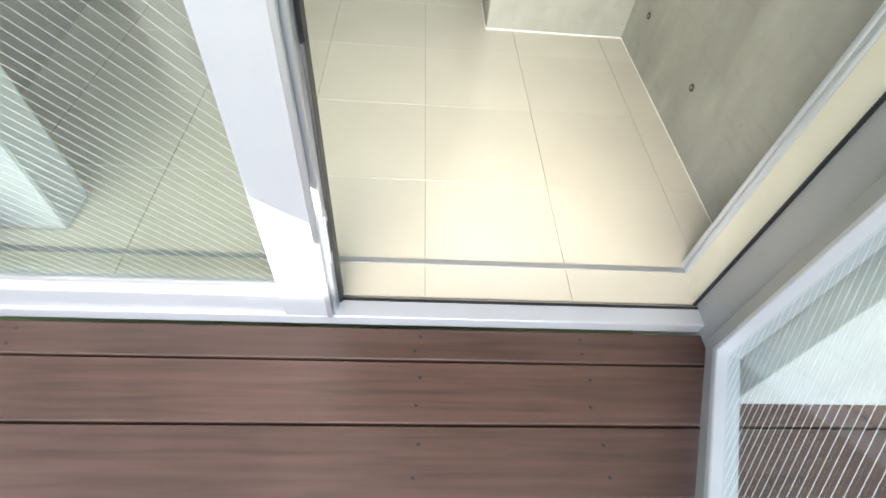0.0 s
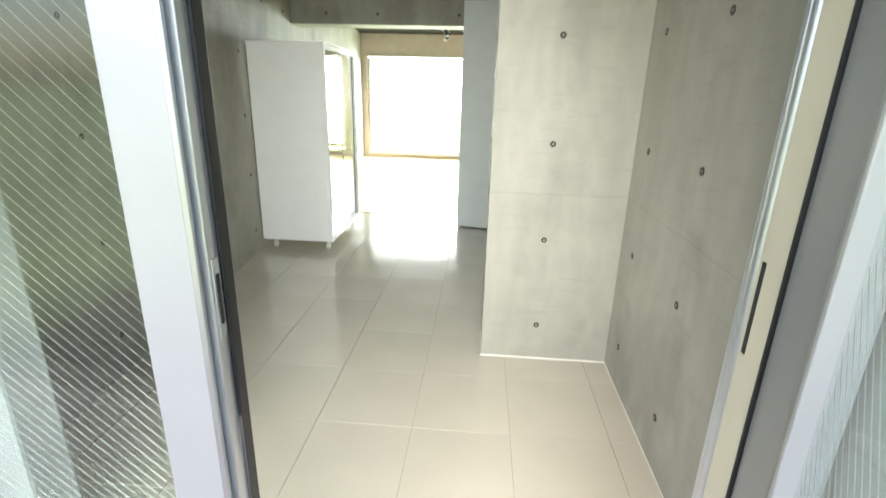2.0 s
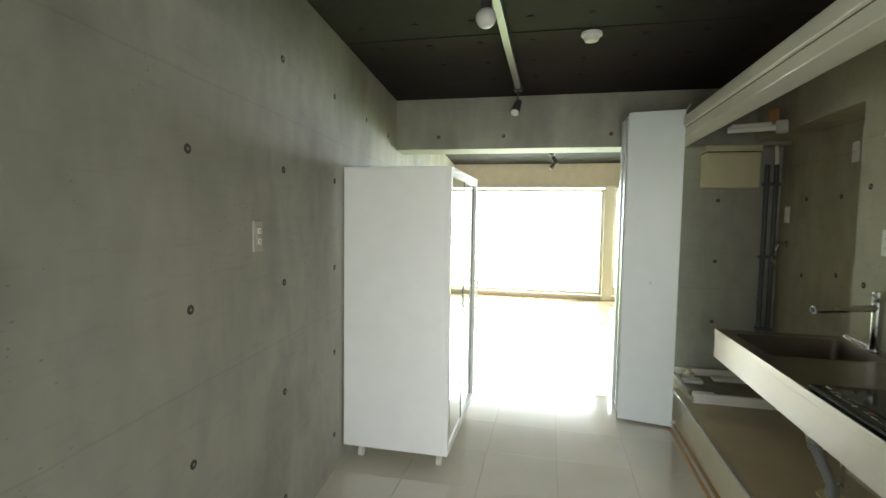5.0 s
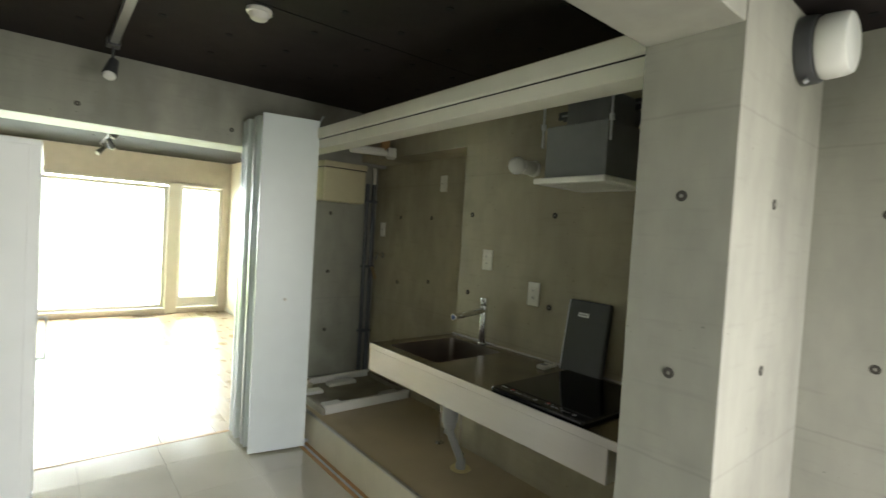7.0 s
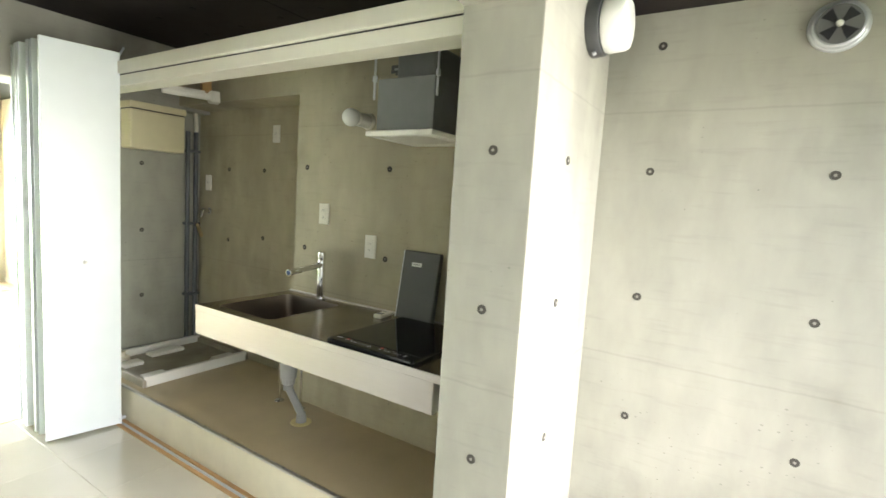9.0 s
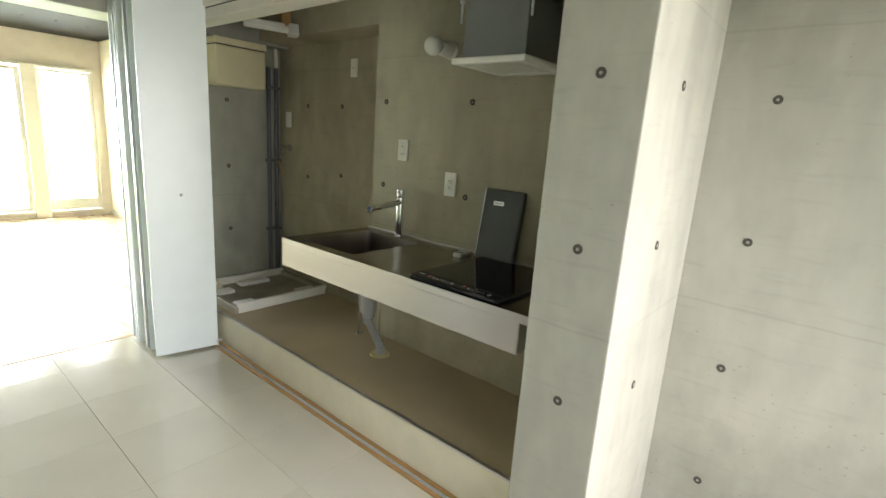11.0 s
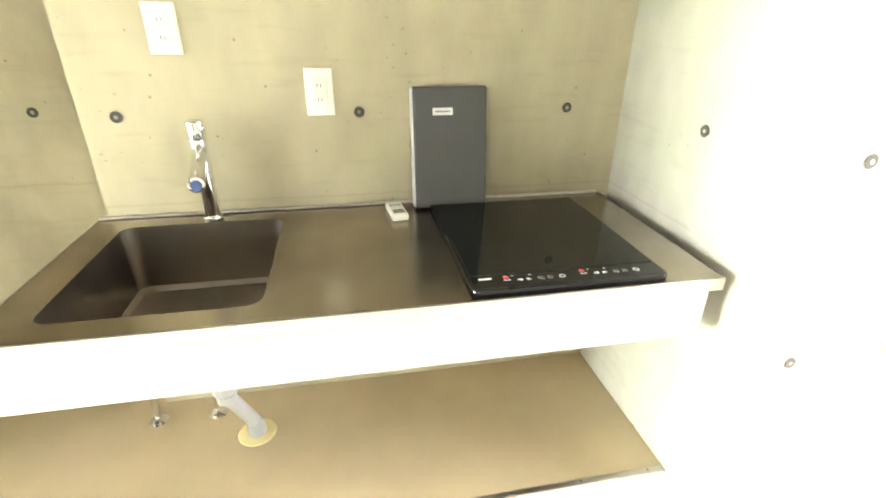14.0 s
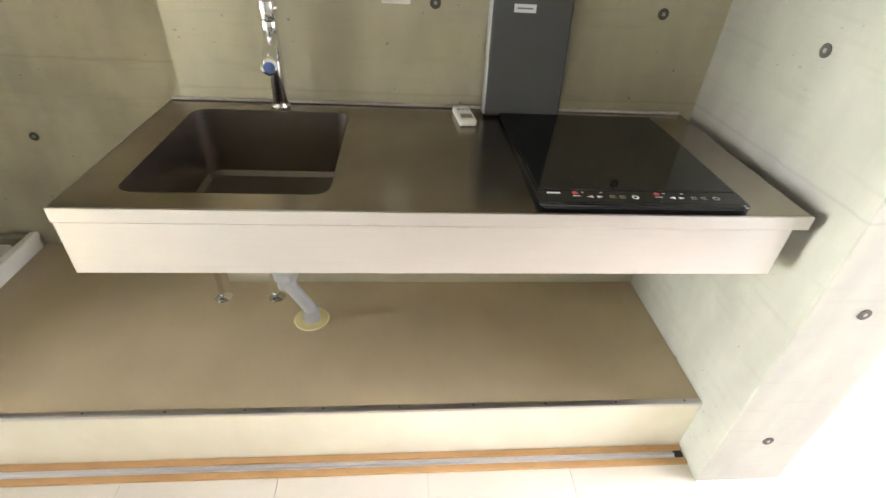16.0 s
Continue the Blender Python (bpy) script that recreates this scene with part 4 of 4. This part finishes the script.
part("trap", join(rod((.30, 3.08, .234), (.30, 3.08, .268), .050, .044, 28, bevel=.004), rod((.30, 3.08, .268), (.30, 3.08, .30), .024, .020, 20)), M_PLINTH, pan, "round cream drain trap", True)

# ---- ceiling fittings ----
rail = thing("ceiling_conduit", None, None, "dark metal light rail along the dark ceiling", "light rail", m=pose(0, 0, 0))
part("rail", box(-1.085, -1.045, .30, 2.72, CEIL - .035, CEIL, .003), M_DKGREY, rail, "rail body")
part("joint", box(-1.095, -1.035, 2.70, 2.78, CEIL - .045, CEIL, .004), M_CHAR, rail, "end box")


def spot(at, tilt, turn, label, drop=.09):
    s = thing("spotlight", None, None, label, "spotlight", "spotlights", m=pose(*at, 0, 0, turn))
    part("stem", rod((0, 0, 0), (0, 0, -drop), .007), M_CHAR, s)
    h = part("head", rod((0, 0, .03), (0, 0, -.085), .024, .036, 24, bevel=.003), M_CHAR, s, "dark cylinder head", True)
    h.matrix_local = pose(0, 0, -drop - .01, tilt)
    part("lens", ball((0, 0, -.088), .031, (1, 1, .55), 20), M_FROST, h, "unlit pale reflector bulb", True)
    return s


spot((-1.065, 2.74, CEIL - .04), 35, 160, "dark ceiling spotlight at the end of the rail")
far_rail = thing("far_light_rail", box(-.79, -.76, 5.2, 7.6, CEIL - .02, CEIL, .002), M_CHAR, "dark light rail on the far room ceiling", "light rail")
for y, tl, tn in ((5.45, 40, 60), (6.45, 35, -60), (7.35, 45, 120)):
    spot((-.775, y, CEIL - .02), tl, tn, "dark spotlight on the far room ceiling", .07)
det = thing("smoke_detector", None, None, "round white smoke detector on the dark ceiling", "smoke detector", m=pose(-.612, 1.77, CEIL))
part("base", rod((0, 0, 0), (0, 0, -.018), .055, seg=32, bevel=.003), M_PLASTIC, det, smooth=True)
part("cap", rod((0, 0, -.016), (0, 0, -.045), .046, .034, 32, bevel=.005), M_PLASTIC, det, "domed cap", True)
cb = thing("ceiling_bulb", None, None, "bare clear bulb in a dark ceiling socket", "lamp", m=pose(-1.085, 1.05, CEIL))
part("socket", join(rod((0, 0, 0), (0, 0, -.135), .022, .026, 20), box(-.035, .035, -.035, .035, -.012, 0, .003)), M_CHAR, cb, smooth=True)
part("globe", ball((0, 0, -.172), .042, seg=24), M_FROST, cb, "unlit globe", True)

# ---- far room windows ----
def window(name, x0, x1, z0, z1, label, w=.05, sash=True):
    wdw = thing(name, None, None, label, "window", kind="structure")
    y0, y1 = FAR + .03, FAR + .10
    part("window_frame", join(join(box(x0, x0 + w, y0, y1, z0, z1, .004), box(x1 - w, x1, y0, y1, z0, z1, .004)), join(box(x0 + w, x1 - w, y0, y1, z0, z0 + w, .004), box(x0 + w, x1 - w, y0, y1, z1 - w, z1, .004))), M_PLASTIC, wdw, "pale aluminium frame")
    p = part("pane", box(x0 + w - .01, x1 - w + .01, FAR + .06, FAR + .066, z0 + w - .01, z1 - w + .01), M_GLASS, wdw, "clear glass")
    p.visible_shadow = False
    part("window_sill", box(x0 - .01, x1 + .01, FAR - .03, FAR + .03, z0 - .04, z0 - .002, .004), M_CREAM2, wdw, "painted sill")
    return wdw


window("window_2", lw(FAR) + .122, .135, .092, 2.0, "wide garden window with a pale frame")
w3 = window("window_3", .312, .928, .092, 2.02, "narrow garden casement beside the post", .045)
part("bottom_rail", box(.355, .885, FAR + .035, FAR + .09, .13, .25, .004), M_PLASTIC, w3, "broad bottom rail")
part("latch", box(.875, .895, FAR + .0, FAR + .03, .98, 1.14, .004), M_SILVER, w3, "window latch")
setting("window_post", box(.137, .310, FAR - .04, FAR + .14, 0, 2.06, .01), M_CREAM2, "cream post between the windows", "post")
setting("trim_window_head", box(lw(FAR) + .12, .93, FAR - .025, FAR + .02, 2.02, 2.06, .004), M_CREAM2, "cream trim over the window", "trim")
setting("baseboard", box(1.035, 1.05, 3.4, FAR, 0, .06, .003), M_CREAM2, "cream baseboard in the far room", "baseboard")


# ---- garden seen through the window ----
# Glowing backdrop, added so that the view outside turns nearly white.
hz, hn, hl_, hb_ = tree_of("backdrop_glow")
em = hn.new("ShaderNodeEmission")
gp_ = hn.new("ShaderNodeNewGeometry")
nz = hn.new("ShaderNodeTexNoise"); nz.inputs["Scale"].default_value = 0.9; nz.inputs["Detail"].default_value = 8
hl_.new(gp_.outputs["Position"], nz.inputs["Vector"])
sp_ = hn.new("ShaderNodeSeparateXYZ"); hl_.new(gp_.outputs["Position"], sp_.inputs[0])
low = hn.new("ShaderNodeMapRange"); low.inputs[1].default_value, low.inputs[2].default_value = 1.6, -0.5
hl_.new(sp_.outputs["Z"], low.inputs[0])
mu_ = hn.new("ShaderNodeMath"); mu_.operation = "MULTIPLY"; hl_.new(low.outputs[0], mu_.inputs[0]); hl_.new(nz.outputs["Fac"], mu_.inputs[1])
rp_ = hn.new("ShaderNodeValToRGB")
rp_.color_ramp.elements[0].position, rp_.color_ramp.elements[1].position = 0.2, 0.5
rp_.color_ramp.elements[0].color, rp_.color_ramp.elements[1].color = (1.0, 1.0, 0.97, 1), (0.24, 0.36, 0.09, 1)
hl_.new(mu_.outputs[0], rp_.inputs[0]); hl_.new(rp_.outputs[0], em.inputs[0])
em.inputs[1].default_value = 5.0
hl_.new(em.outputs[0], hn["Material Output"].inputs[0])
setting("backdrop", box(-22, 22, 18, 18.1, -1, 9), hz, "glowing board added for the bright garden distance, with pale foliage", "backdrop")
# Pale sheet added over the grass so the sunlit foreground washes out.
setting("terrace", box(-6, 5, FAR + .32, 17.9, -.5, -.25), M_CONC_W, "pale ground sheet added outside the window to whiten the view", "terrace")

# ---- pieces of floors ----
TW, TL = .4255, .865


def piece(name, mat, x0, x1, y0, y1, z0, z1, parent, cache, bev=.0007):
    key = (round(x1 - x0, 3), round(y1 - y0, 3))
    if key not in cache:
        w, d = (x1 - x0) / 2, (y1 - y0) / 2
        bm = bmesh.new()
        lo = [bm.verts.new((sx * w, sy * d, z0)) for sx, sy in ((-1, -1), (1, -1), (1, 1), (-1, 1))]
        md = [bm.verts.new((sx * w, sy * d, z1 - bev)) for sx, sy in ((-1, -1), (1, -1), (1, 1), (-1, 1))]
        hi = [bm.verts.new((sx * (w - bev), sy * (d - bev), z1)) for sx, sy in ((-1, -1), (1, -1), (1, 1), (-1, 1))]
        bm.faces.new(hi)
        for i in range(4):
            j = (i + 1) % 4
            bm.faces.new((lo[i], lo[j], md[j], md[i])); bm.faces.new((md[i], md[j], hi[j], hi[i]))
        cache[key] = finish(name, bm, mat)
    ob = new(name, cache[key])
    ob.location = ((x0 + x1) / 2, (y0 + y1) / 2, 0)
    ob.parent = parent


cache = {}
TL = TL / 2
GAP = .0009
for c in range(-5, 2):
    x0 = -.719 + TW * c
    x0, x1 = max(x0, lw(0) - .28), min(x0 + TW, RW + .03)
    if x1 - x0 < .02:
        continue
    off = -.222
    for r in range(-6, 11):
        if off + TL * (r + 1) < -1.45:
            continue
        y0, y1 = (-1.56 if off + TL * r < -1.45 else off + TL * r), min(off + TL * (r + 1), FLOOR_END)
        if y1 - y0 > .02:
            # the row at the door is cut by the metal strip
            piece("tile", M_TILE, x0 + GAP, x1 - GAP, y0 + GAP / 2, y1 - GAP / 2, -.02, 0, floor, cache)
for c in (2, 3):
    a, b = -.719 + TW * c, min(-.719 + TW * (c + 1), RW + .03)
    off = -.222
    for r in range(-6, 1):
        if off + TL * (r + 1) < -1.45:
            continue
        y0, y1 = (-1.56 if off + TL * r < -1.45 else off + TL * r), min(off + TL * (r + 1), 0 if a < RW else 0)
        if y1 - y0 > .02 and b - a > .02:
            piece("tile", M_TILE, a + GAP, b - GAP, y0 + GAP / 2, y1 - GAP / 2, -.02, 0, floor, cache)
piece("tile", M_TILE, -.719 + 2 * TW + GAP, .06, PIL, FLOOR_END, -.02, -.0005, floor, cache) if -.719 + 2 * TW < .05 else None
oak = {}
for c in range(-25, 10):
    x0 = .115 * c
    for r in range(4):
        y0 = FLOOR_END + .02 + 1.25 * r - (.6 if c % 2 else 0)
        y0, y1 = max(y0, FLOOR_END + .018), min(y0 + 1.25, FAR)
        if x0 > lw(y1) + .005 and x0 + .115 < 1.05 and y1 - y0 > .05:
            piece("plank", M_OAK, x0 + .0006, x0 + .1144, y0 + .0006, y1 - .0006, -.02, 0, floor_far, oak, .001)
boards = {}
edges = [-1.640, -1.739, -1.906] + [-1.906 - .167 * k for k in range(1, 15)]
for a, b in zip(edges, edges[1:]):
    for x0, x1 in ((-2.6, 1.4), (1.4, 3.6)):
        piece("deck_board", M_DECK, x0 + .002, x1 - .002, b + .0035, a - .0035, -.066, -.034, deck, boards, .003)
scr = rod((0, 0, -.037), (0, 0, -.0335), .0045, seg=8)
SCREW = finish("deck_screw", scr, M_RUBBER)
for a, b in zip(edges[:8], edges[1:9]):
    for x in (-1.35, -.31, .14, .62, 1.5):
        for f in (.28, .72):
            o = new("deck_screw", SCREW); o.location = (x + random.uniform(-.01, .01), a + (b - a) * f, 0); o.parent = deck
